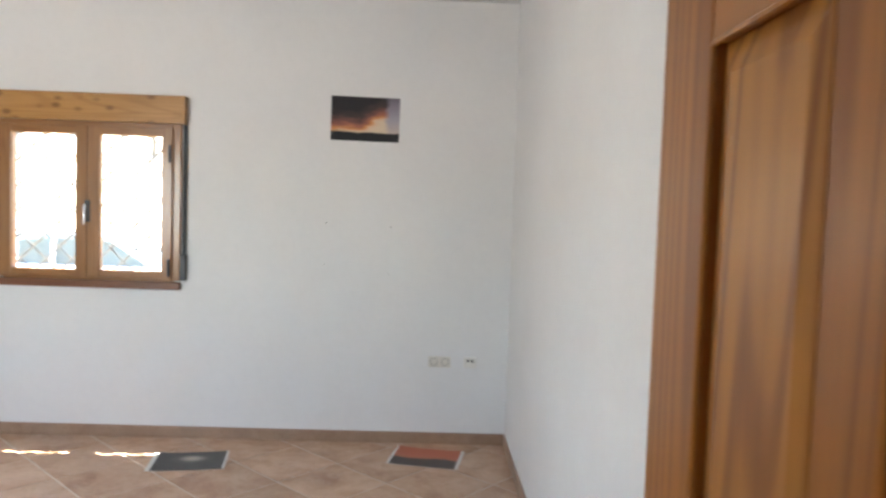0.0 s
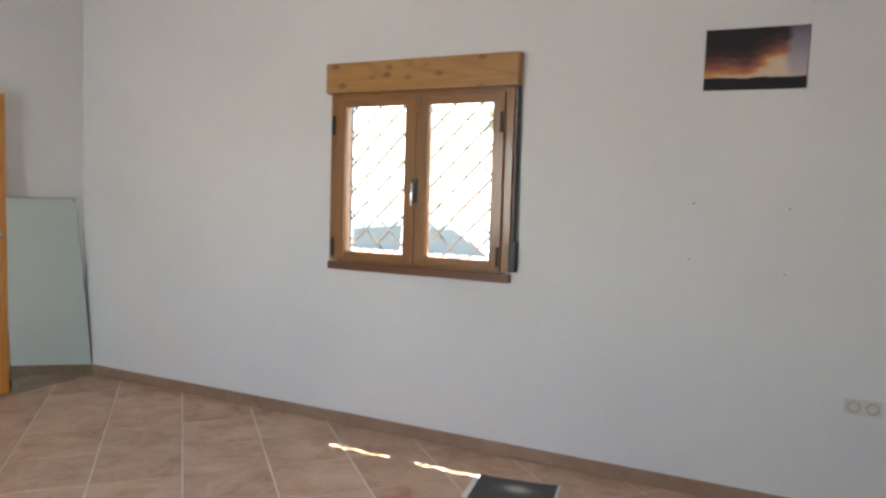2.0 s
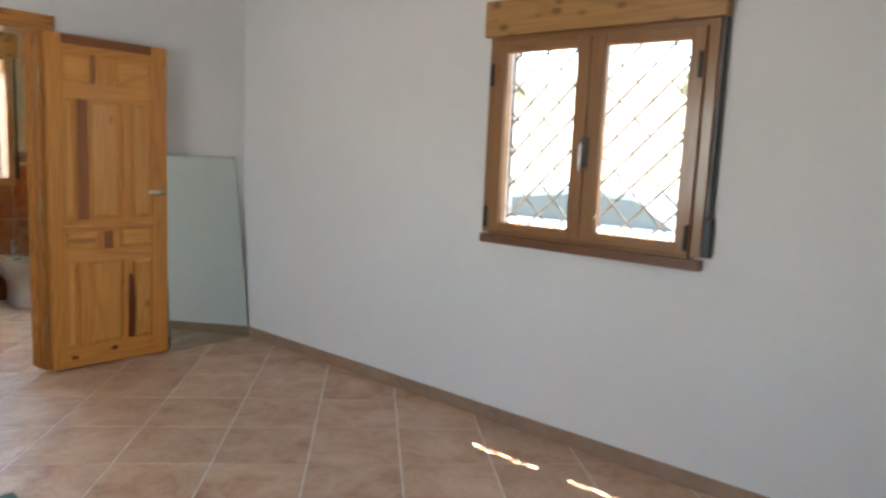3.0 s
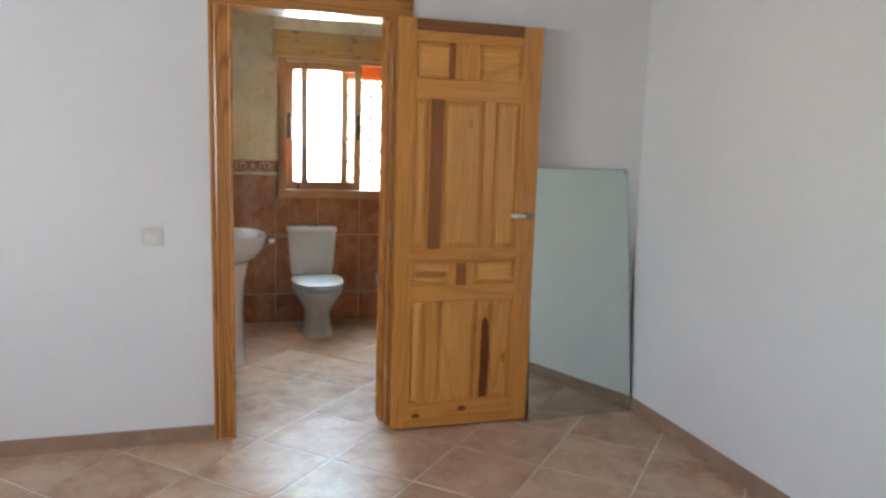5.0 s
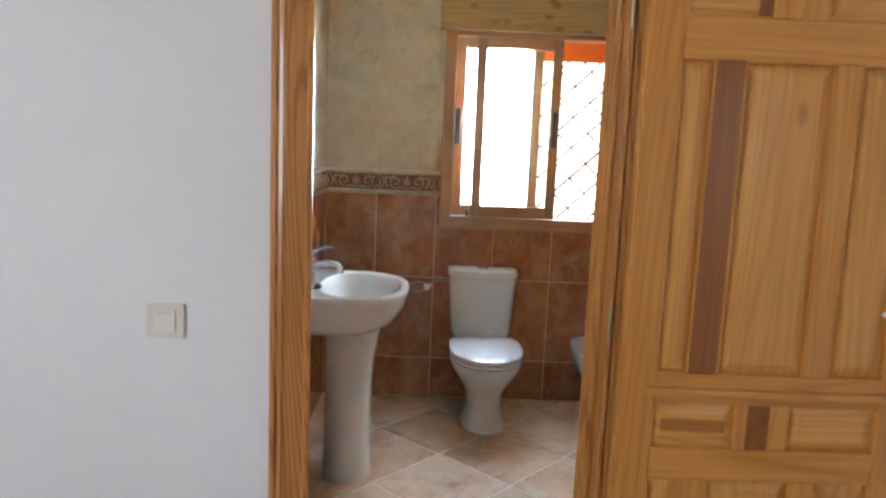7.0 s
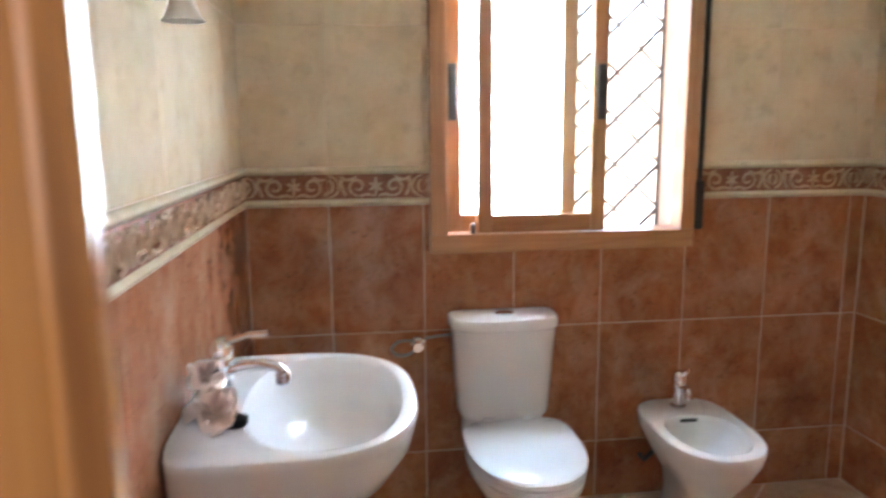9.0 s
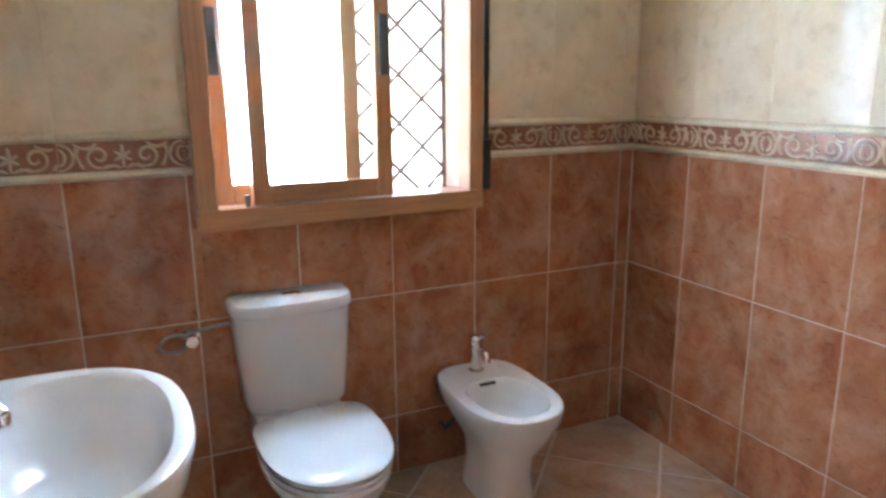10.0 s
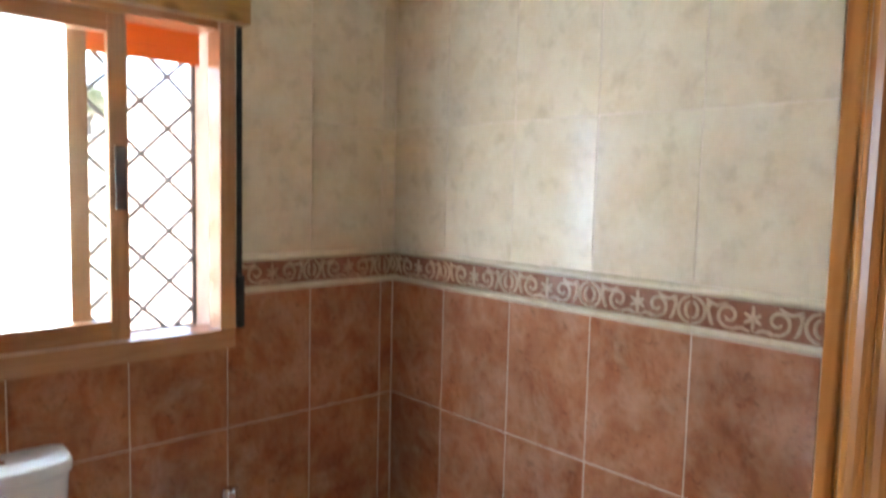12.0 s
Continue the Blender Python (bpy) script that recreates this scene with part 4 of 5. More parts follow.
def mixer(name, label, at, way, s=1.0, reach=1.0):
    """A single-lever mixer tap; way: degrees in plan that the spout points to."""
    d = thing(name, at, label, "tap")
    m = Matrix.Translation(at) @ Matrix.Rotation(radians(way), 4, "Z") @ Matrix.Scale(s, 4)

    def put(nm, build, mat=M_CHROME, lab=""):
        bm = bmesh.new()
        build(bm)
        bmesh.ops.transform(bm, matrix=m, verts=bm.verts)
        part(nm, bm, mat, d, lab, True)
    put("body", lambda b: tube(b, [(0, 0, 0), (0, 0, 0.008), (0, 0, 0.012), (0.002, 0, 0.055), (0.003, 0, 0.085), (0.003, 0, 0.108), (0.002, 0, 0.112), (0.002, 0, 0.116), (0.001, 0, 0.138), (0, 0, 0.150), (0, 0, 0.154)], [0.031, 0.031, 0.026, 0.025, 0.028, 0.028, 0.025, 0.029, 0.029, 0.022, 0.008], 20))
    put("spout", lambda b: tube(b, [(0.01, 0, 0.070), (0.05 * reach, 0, 0.088), (0.10 * reach, 0, 0.097), (0.138 * reach, 0, 0.093), (0.150 * reach, 0, 0.080)], [0.018, 0.015, 0.013, 0.013, 0.013], 14))
    put("aerator", lambda b: tube(b, [(0.149 * reach, 0, 0.082), (0.1495 * reach, 0, 0.078), (0.150 * reach, 0, 0.056)], [0.013, 0.0155, 0.0155], 16))
    put("lever", lambda b: tube(b, [(0.010, 0, 0.140), (0.035, 0, 0.150), (0.075 * reach, 0, 0.164), (0.122 * reach, 0, 0.170)], [0.011, 0.008, 0.0065, 0.0075], 12))


def basin():
    cx, y0 = -6.185, 3.502
    d = thing("washbasin", (cx, 3.7, 0), "white porcelain pedestal washbasin against the tiled wall", "washbasin")
    n = 64

    def outline(sx, depth, z, shift=0.0, back=0.0):
        pts = []
        for k in range(n):
            a = 2 * math.pi * k / n
            c, s = math.cos(a), math.sin(a)
            if s >= 0:
                p = 2.7
                pts.append((cx + math.copysign(abs(c) ** (2 / p), c) * sx, 3.70 + shift + abs(s) ** (2 / p) * (depth - 0.198), z))
            else:
                p = 9
                pts.append((cx + math.copysign(abs(c) ** (2 / p), c) * sx * (1 - 0.04 * abs(s)), 3.70 + shift - abs(s) ** (2 / p) * (0.198 - back + shift), z))
        return pts

    def bowl(sx, sy, z, oy=3.800, p=2.4):
        return [(cx + math.copysign(abs(math.cos(a)) ** (2 / p), math.cos(a)) * sx, oy + math.copysign(abs(math.sin(a)) ** (2 / p), math.sin(a)) * sy, z) for a in (2 * math.pi * k / n for k in range(n))]
    bm = bmesh.new()
    rings = [outline(0.13, 0.30, 0.640, 0, 0.06), outline(0.20, 0.36, 0.655, 0, 0.03), outline(0.285, 0.450, 0.70, 0, 0.0), outline(0.318, 0.495, 0.765), outline(0.327, 0.508, 0.815), outline(0.328, 0.511, 0.828), outline(0.324, 0.506, 0.838), outline(0.312, 0.494, 0.842),
             bowl(0.282, 0.178, 0.838), bowl(0.272, 0.170, 0.826), bowl(0.255, 0.155, 0.79), bowl(0.215, 0.128, 0.73), bowl(0.15, 0.09, 0.695), bowl(0.05, 0.035, 0.686), bowl(0.025, 0.025, 0.684, p=2)]
    loft(bm, rings, True, True)
    part("basin", bm, M_PORC, d, "", True)
    bm = bmesh.new()

    def ped(hx, yf, z):
        return [(cx + 0.03 + math.copysign(abs(math.cos(a)) ** 0.7, math.cos(a)) * hx, (3.66 + yf) / 2 + math.copysign(abs(math.sin(a)) ** 0.75, math.sin(a)) * (yf - 3.66) / 2, z) for a in (2 * math.pi * k / 32 for k in range(32))]
    loft(bm, [ped(0.150, 3.872, 0.001), ped(0.149, 3.871, 0.02), ped(0.130, 3.862, 0.15), ped(0.116, 3.858, 0.35), ped(0.114, 3.868, 0.52), ped(0.140, 3.895, 0.66)])
    part("pedestal", bm, M_PORC, d, "", True)
    bm = bmesh.new()
    loft(bm, [[(cx + r * math.cos(a), 3.800 + r * math.sin(a), z) for a in (2 * math.pi * k / 20 for k in range(20))] for r, z in ((0.028, 0.6845), (0.028, 0.690), (0.022, 0.692), (0.003, 0.689))])
    part("drain", bm, M_CHROME, d, "chrome drain", True)
    bm = bmesh.new()
    tube(bm, [(cx + 0.10, 3.51, 0.55), (cx + 0.10, 3.54, 0.55), (cx + 0.095, 3.57, 0.57), (cx + 0.05, 3.60, 0.64)], 0.009, 8)
    part("supply_pipe", bm, M_STEEL, d, "", True)


basin()
mixer("basin_tap", "chrome single-lever mixer tap on the washbasin", (-6.175, 3.572, 0.838), 72, 1.0)


def bidet():
    cy = 5.072
    d = thing("bidet", (-6.84, cy, 0), "white porcelain bidet beside the toilet", "bidet")
    bm = bmesh.new()

    def ring(f, b, h, z, cx=-6.80, p=2.3, q=4.0):
        return egg(cx, cy, f, b, h, z, 48, p, q)
    rows = [ring(0.130, 0.20, 0.095, 0.001), ring(0.128, 0.20, 0.093, 0.02), ring(0.112, 0.19, 0.083, 0.12), ring(0.125, 0.20, 0.092, 0.20), ring(0.190, 0.26, 0.135, 0.28), ring(0.225, 0.285, 0.165, 0.345), ring(0.235, 0.293, 0.172, 0.385), ring(0.232, 0.293, 0.170, 0.397), ring(0.222, 0.288, 0.162, 0.402),
            ring(0.192, 0.135, 0.128, 0.397, q=2.6), ring(0.180, 0.120, 0.118, 0.375, q=2.6), ring(0.150, 0.10, 0.095, 0.30, q=2.5), ring(0.09, 0.06, 0.055, 0.265, q=2.3), ring(0.02, 0.02, 0.02, 0.262, q=2.2)]
    loft(bm, rows)
    part("bowl", bm, M_PORC, d, "", True)
    bm = boxes((-6.934, -6.918, cy - 0.033, cy + 0.033, 0.378, 0.388), bevel=0.004)
    part("overflow_slot", bm, M_BLACK, d, "dark overflow slot")
    bm = bmesh.new()
    loft(bm, [[(-6.79 + r * math.cos(a), cy + r * math.sin(a), z) for a in (2 * math.pi * k / 18 for k in range(18))] for r, z in ((0.024, 0.262), (0.024, 0.268), (0.018, 0.269), (0.002, 0.267))])
    part("drain", bm, M_CHROME, d, "chrome drain", True)
    bm = bmesh.new()
    tube(bm, [(-7.105, cy - 0.105, 0.17), (-7.06, cy - 0.105, 0.17), (-7.03, cy - 0.09, 0.21), (-7.00, cy - 0.05, 0.30)], 0.009, 8)
    part("supply_pipe", bm, M_STEEL, d, "", True)


bidet()
mixer("bidet_tap", "small chrome mixer tap on the bidet", (-7.015, 5.072, 0.402), 8, 0.92, 0.5)


def rose():
    at = Vector((-6.055, 3.572, 0.842))
    d = thing("fabric_rose", at, "pale pink fabric roses lying on the washbasin", "artificial flower")
    rnd = random.Random(4)
    for off, tilt_y, tilt_x, size, count in (((0.028, 0.012, 0.040), 42, -22, 1.10, 17), ((-0.022, -0.014, 0.088), 6, -30, 0.98, 15)):
        m = Matrix.Translation(at + Vector(off)) @ Matrix.Rotation(radians(tilt_y), 4, "Y") @ Matrix.Rotation(radians(tilt_x), 4, "X") @ Matrix.Scale(size, 4)
        for k in range(count):
            bm = bmesh.new()
            f0 = k / (count - 1)
            rad = 0.008 + 0.040 * f0
            tall = 0.050 - 0.030 * f0
            span = 1.2 - 0.5 * f0
            a0 = k * 2.4
            vs = []
            for i in range(7):
                f = i / 6
                row = []
                for j in range(9):
                    g = 2 * j / 8 - 1
                    a = a0 + span * g
                    edge = 1 - 0.30 * abs(g) ** 3
                    r = rad * (0.35 + 0.75 * f ** (1.6 - 0.9 * f0)) * (1 + 0.16 * f * f * math.sin(4 * a + 2.1 * k)) + 0.0012 * rnd.uniform(-1, 1)
                    h = tall * f * edge - 0.022 * f0 * f ** 2.5 + 0.005 * f * math.sin(5 * a + k) + 0.0012 * rnd.uniform(-1, 1)
                    row.append(bm.verts.new((r * math.cos(a), r * math.sin(a), h)))
                vs.append(row)
            for i in range(6):
                for j in range(8):
                    bm.faces.new((vs[i][j], vs[i][j + 1], vs[i + 1][j + 1], vs[i + 1][j]))
            bmesh.ops.recalc_face_normals(bm, faces=bm.faces)
            bmesh.ops.solidify(bm, geom=bm.faces[:], thickness=0.0010)
            bmesh.ops.transform(bm, matrix=m, verts=bm.verts)
            part("petal", bm, M_PETAL, d, "", True)


rose()
st = thing("drain_stopper", (-6.035, 3.625, 0.842), "black rubber basin stopper with its cord by the tap", "stopper")
bm = bmesh.new()
loft(bm, [[(-6.035 + r * math.cos(a), 3.625 + r * math.sin(a), z) for a in (2 * math.pi * k / 20 for k in range(20))] for r, z in ((0.022, 0.8425), (0.026, 0.850), (0.026, 0.858), (0.014, 0.864), (0.003, 0.865))])
part("plug", bm, M_BLACK, st, "", True)
bm = bmesh.new()
tube(bm, [(-6.035, 3.625, 0.864), (-6.06, 3.610, 0.880), (-6.10, 3.590, 0.885), (-6.14, 3.578, 0.872), (-6.165, 3.575, 0.862)], 0.006, 8)
part("cord", bm, M_BLACK, st, "", True)


def sconce():
    d = thing("wall_lamp", (-6.10, 3.51, 1.67), "small wall lamp with opal bell shade over the washbasin", "wall lamp")
    bm = bmesh.new()
    pole(bm, (-6.095, 3.500, 1.745), (-6.095, 3.512, 1.745), 0.024, 20)
    tube(bm, [(-6.095, 3.51, 1.745), (-6.095, 3.54, 1.755), (-6.096, 3.555, 1.745), (-6.097, 3.56, 1.725)], 0.007, 10)
    part("bracket", bm, M_BRASS, d, "", True)
    bm = bmesh.new()
    prof = ((0.012, 1.732), (0.022, 1.725), (0.026, 1.705), (0.030, 1.685), (0.040, 1.665), (0.048, 1.655), (0.045, 1.656), (0.027, 1.685), (0.020, 1.715))
    loft(bm, [[(-6.097 + 0.84 * r * math.cos(a), 3.56 + 0.84 * r * math.sin(a), z) for a in (2 * math.pi * k / 24 for k in range(24))] for r, z in prof], True, False)
    part("shade", bm, M_SHADE, d, "", True)


sconce()


# ---- outside ----
M_GROUND = plain("dry_ground", (0.34, 0.29, 0.22), 0.95, vary=0.25, scale=0.8, bumps=0.3)
M_LEAF = plain("olive_foliage", (0.12, 0.14, 0.075), 0.7, vary=0.35, scale=3.0)
M_BARK = plain("grey_bark", (0.16, 0.13, 0.10), 0.9, vary=0.25, scale=12)
M_CARW = plain("white_car_paint", (0.72, 0.73, 0.74), 0.15, vary=0.02)
M_CARB = plain("silver_grey_car_paint", (0.55, 0.58, 0.60), 0.15, vary=0.03)
M_CARG = plain("car_window_glass", (0.10, 0.14, 0.155), 0.05)
M_CARG.node_tree.nodes["Principled BSDF"].inputs["Specular IOR Level"].default_value = 0.25
M_TYRE = plain("tyre_rubber", (0.02, 0.02, 0.02), 0.8)
GZ = -0.36
bm = bmesh.new()
N = 60
grid_v = []
for i in range(N + 1):
    row = []
    for j in range(N + 1):
        x, y = -3 + 260 * (i / N - 0.5), 60 + 260 * (j / N - 0.5)
        far = max(0.0, max(y - 19, -(x + 24)))
        z = GZ + 0.16 * far + (1.2 * noise.noise(Vector((x * 0.05, y * 0.05, 1))) if far > 3 else 0)
        row.append(bm.verts.new((x, y, min(z, 26))))
    grid_v.append(row)
for i in range(N):
    for j in range(N):
        bm.faces.new((grid_v[i][j], grid_v[i + 1][j], grid_v[i + 1][j + 1], grid_v[i][j + 1]))
tagged(part("ground", bm, M_GROUND, smooth=True), "pale dry ground rising to a scrubby slope", "ground", kind="structure")


def car(at, way, paint, label):
    d = thing("car", at, label, "car", "parked cars outside")
    m = Matrix.Translation(at) @ Matrix.Rotation(radians(way), 4, "Z")

    def put(nm, bm, mat, parent=d, smooth=True):
        bmesh.ops.transform(bm, matrix=m, verts=bm.verts)
        return part(nm, bm, mat, parent, "", smooth)

    def sec(x, w, z0, z1, c=0.12):
        return [(x, -w, z0 + c), (x, -w + c, z0), (x, w - c, z0), (x, w, z0 + c), (x, w, z1 - c), (x, w - c, z1), (x, -w + c, z1), (x, -w, z1 - c)]
    bm = bmesh.new()
    loft(bm, [sec(x, w, a, b) for x, w, a, b in ((-2.05, 0.68, 0.38, 0.70), (-1.95, 0.80, 0.28, 0.95), (-1.2, 0.85, 0.22, 1.08), (0.9, 0.85, 0.22, 1.05), (1.7, 0.82, 0.25, 0.80), (2.0, 0.70, 0.34, 0.66))])
    put("body", bm, paint)
    bm = bmesh.new()
    loft(bm, [sec(x, w, 0.88, z, 0.05) for x, w, z in ((-1.75, 0.70, 1.0), (-1.35, 0.68, 1.36), (-0.4, 0.66, 1.46), (0.25, 0.66, 1.42), (1.0, 0.70, 1.0))])
    put("cabin", bm, M_CARG)
    for y in (-0.69, 0.69):
        bm = bmesh.new()
        tube(bm, [(-0.42, y * 1.02, 0.92), (-0.40, y * 0.97, 1.42)], 0.035, 8)
        put("pillar", bm, paint)
        bm = bmesh.new()
        tube(bm, [(1.02, y * 1.02, 0.93), (0.27, y * 0.95, 1.42)], 0.035, 8)
        put("pillar", bm, paint)
        bm = bmesh.new()
        tube(bm, [(-1.74, y * 1.02, 0.96), (-1.34, y * 0.97, 1.37)], 0.06, 8)
        put("pillar", bm, paint)
    put("roof", boxes((-1.3, 0.25, -0.60, 0.60, 1.40, 1.475), bevel=0.03), paint)
    for x in (-1.28, 1.22):
        for y in (-0.78, 0.78):
            bm = bmesh.new()
            pole(bm, (x, y - 0.09, 0.31), (x, y + 0.09, 0.31), 0.31, 24)
            w = put("wheel", bm, M_TYRE)
            bm = bmesh.new()
            pole(bm, (x, y - 0.095, 0.31), (x, y + 0.095, 0.31), 0.19, 20)
            put("rim", bm, M_STEEL, w)
    for y in (-0.6, 0.6):
        put("headlight", boxes((1.90, 2.0, y - 0.15, y + 0.15, 0.56, 0.68), bevel=0.02), M_SHADE)


car((-4.3, 11.2, GZ), 8, M_CARW, "pale parked car on the dry ground outside the window")
car((0.3, 11.6, GZ), 175, M_CARB, "silver grey parked car on the dry ground outside the window")


def tree(at, h, r, seed):
    d = thing("tree", at, "small olive tree with a loose grey green crown", "tree", "trees on the slope")
    rnd = random.Random(seed)
    bm = bmesh.new()
    x, y, z = at
    tube(bm, [(x, y, z - 0.2), (x + 0.1, y, z + h * 0.2), (x - 0.05, y + 0.05, z + h * 0.45)], [0.20, 0.15, 0.11], 9)
    for k in range(6):
        a = k * 1.05 + rnd.random()
        tube(bm, [(x, y, z + h * 0.35), (x + r * 0.35 * math.cos(a), y + r * 0.35 * math.sin(a), z + h * 0.6), (x + r * 0.7 * math.cos(a), y + r * 0.7 * math.sin(a), z + h * 0.8)], [0.08, 0.05, 0.02], 6)
    part("trunk", bm, M_BARK, d, "", True)
    bm = bmesh.new()
    for k in range(900):
        a, e = rnd.uniform(0, 6.283), rnd.uniform(-0.5, 1)
        q = rnd.random() ** 0.4
        lump = 0.8 + 0.3 * math.sin(3 * a + seed) + 0.2 * math.sin(5 * e + a)
        c = Vector((x + r * q * lump * math.cos(a) * math.sqrt(max(0, 1 - e * e)), y + r * q * lump * math.sin(a) * math.sqrt(max(0, 1 - e * e)), z + h * 0.65 + 0.4 * h * q * e))
        u = Vector((rnd.uniform(-1, 1), rnd.uniform(-1, 1), rnd.uniform(-1, 1))).normalized() * rnd.uniform(0.08, 0.17)
        w = u.orthogonal().normalized() * 0.06
        bm.faces.new([bm.verts.new(p) for p in (c - u, c + w, c + u, c - w)])
    part("crown", bm, M_LEAF, d)


for i, (x, y, h, r) in enumerate(((-19.5, 52, 3.4, 1.9), (-10.0, 57, 3.8, 2.2), (-2.0, 50, 3.2, 1.8), (7, 58, 4.0, 2.2), (-30, 44, 3.4, 1.9), (-52, 9, 3.5, 2.0), (-58, 4, 3.8, 2.2), (-50, 17, 3.2, 1.9))):
    far = max(0.0, max(y - 19, -(x + 24)))
    tree((x, y, GZ + 0.16 * far), h, r, i)


# ---- tiles: shower kerb, bathroom walls, floors ----
def tile_mesh(w, h, t=0.006, e=0.0016, mat=None):
    """A glazed tile lying in u, z with its face towards +v; corner at the origin."""
    bm = bmesh.new()
    loft(bm, [[(0, 0, 0), (w, 0, 0), (w, 0, h), (0, 0, h)], [(0, t - e, 0), (w, t - e, 0), (w, t - e, h), (0, t - e, h)], [(e, t, e), (w - e, t, e), (w - e, t, h - e), (e, t, h - e)]], False, True)
    bmesh.ops.recalc_face_normals(bm, faces=bm.faces)
    me = bpy.data.meshes.new("tile")
    bm.to_mesh(me)
    bm.free()
    me.materials.append(mat)
    return me


MESHES = {}
SETTING = random.Random(12)


def lay(name, wall, frame_m, u, z, w, h, mat, t=0.006):
    key = (round(w, 3), round(h, 3), mat.name, t)
    if key not in MESHES:
        MESHES[key] = tile_mesh(w, h, t, 0.0016, mat)
    ob = new(name, MESHES[key])
    # hand-set: each tile leans a trifle
    mid = Matrix.Translation((w / 2, 0, h / 2))
    lean = Matrix.Rotation(radians(SETTING.uniform(-0.22, 0.22)), 4, "Z") @ Matrix.Rotation(radians(SETTING.uniform(-0.16, 0.16)), 4, "X")
    ob.matrix_world = frame_m @ Matrix.Translation((u, 0, z)) @ mid @ lean @ mid.inverted()
    ob.parent = wall
    return ob


def ribbon(bm, pts, width, v0, v1):
    """A raised rounded line in u, z."""
    rows = []
    for i, p in enumerate(pts):
        a, b = pts[max(i - 1, 0)], pts[min(i + 1, len(pts) - 1)]
        d = Vector((b[0] - a[0], b[1] - a[1]))
        d = d.normalized() if d.length else Vector((1, 0))
        n = Vector((-d.y, d.x)) * width * (0.45 + 0.55 * math.sin(math.pi * min(0.95, 0.12 + i / (len(pts) - 1) * 0.8)))
        rows.append([bm.verts.new(q) for q in ((p[0] - n.x, v0, p[1] - n.y), (p[0] - n.x * 0.4, v1, p[1] - n.y * 0.4), (p[0] + n.x * 0.4, v1, p[1] + n.y * 0.4), (p[0] + n.x, v0, p[1] + n.y))])
    for a, b in zip(rows, rows[1:]):
        for i in range(3):
            f = bm.faces.new((a[i], a[i + 1], b[i + 1], b[i]))
            f.material_index = 1


def border_mesh(w, h, start, full=0.333):
    """One piece of relief border with scrolls and a flower."""
    bm = bmesh.new()
    t = 0.009
    loft(bm, [[(0, 0, 0), (w, 0, 0), (w, 0, h), (0, 0, h)], [(0, t, 0), (w, t, 0), (w, t, h), (0, t, h)]], False, True)

    def spiral(cu, cz, r, turn, a0, flip):
        pts = []
        for k in range(20):
            f = k / 19
            a = a0 + flip * turn * f
            q = r * (1 - 0.78 * f)
            pts.append((cu + q * math.cos(a), cz + q * math.sin(a)))
        return pts
    lines = []
    m = h / 2
    c = full / 2
    for k in range(6):
        a = math.pi / 2 + k * math.pi / 3
        reach = 0.034 if k % 3 == 0 else 0.026
        lines.append([(c + reach * f * math.cos(a), m + reach * f * math.sin(a)) for f in (j / 6 for j in range(7))])
    for s in (1, -1):
        lines.append(spiral(c + s * 0.064, m, 0.036, 8.4, -math.pi / 2 - s * 0.8, s))
        for r, h in ((0.036, 0.037), (0.015, 0.022)):
            lines.append([(c + s * (0.1655 - r * math.cos(a)), m + h * math.sin(a)) for a in (math.pi * (j / 12 - 0.5) for j in range(13))])
        lines.append([(c + s * (0.104 + 0.020 * f), m - 0.032 + 0.060 * f * f) for f in (k / 8 for k in range(9))])
        lines.append([(c + s * (0.112 + 0.012 * f), m + 0.034 - 0.030 * f) for f in (k / 5 for k in range(6))])
        lines.append([(c + s * (0.006 + 0.046 * f), m - 0.037 + 0.009 * math.sin(math.pi * f)) for f in (k / 8 for k in range(9))])
        lines.append([(c + s * (0.066 + 0.060 * f), m + 0.037 - 0.014 * math.sin(math.pi * f)) for f in (k / 8 for k in range(9))])
    for ln in lines:
        seg = [(u - start, z) for u, z in ln]
        if w < full - 0.001:
            seg = [p for p in seg if 0.004 < p[0] < w - 0.004]
        if len(seg) > 2:
            ribbon(bm, seg, 0.0050, t, t + 0.0065)
    bmesh.ops.recalc_face_normals(bm, faces=bm.faces)
    me = bpy.data.meshes.new("border_tile")
    bm.to_mesh(me)
    bm.free()
    me.materials.append(M_BORDER)
    me.materials.append(M_RELIEF)
    return me


def mould_mesh(w, h):
    bm = bmesh.new()
    n = 7
    rings = [[(u, 0.004 + 0.014 * math.sin(math.pi * k / n), h * k / n) for k in range(n + 1)] + [(u, 0, h), (u, 0, 0)] for u in (0, w)]
    loft(bm, rings)
    bmesh.ops.recalc_face_normals(bm, faces=bm.faces)
    me = bpy.data.meshes.new("moulding")
    bm.to_mesh(me)
    bm.free()
    for p in me.polygons:
        p.use_smooth = len(p.vertices) == 4
    me.set_sharp_from_angle(angle=radians(40))
    me.materials.append(M_MOULD)
    return me


ROWS_BROWN = ((0.0, 0.235), (0.235, 0.711), (0.711, 1.181))
ROWS_CREAM = ((1.320, 1.797), (1.797, 2.273), (2.273, BH))
G = 0.0034


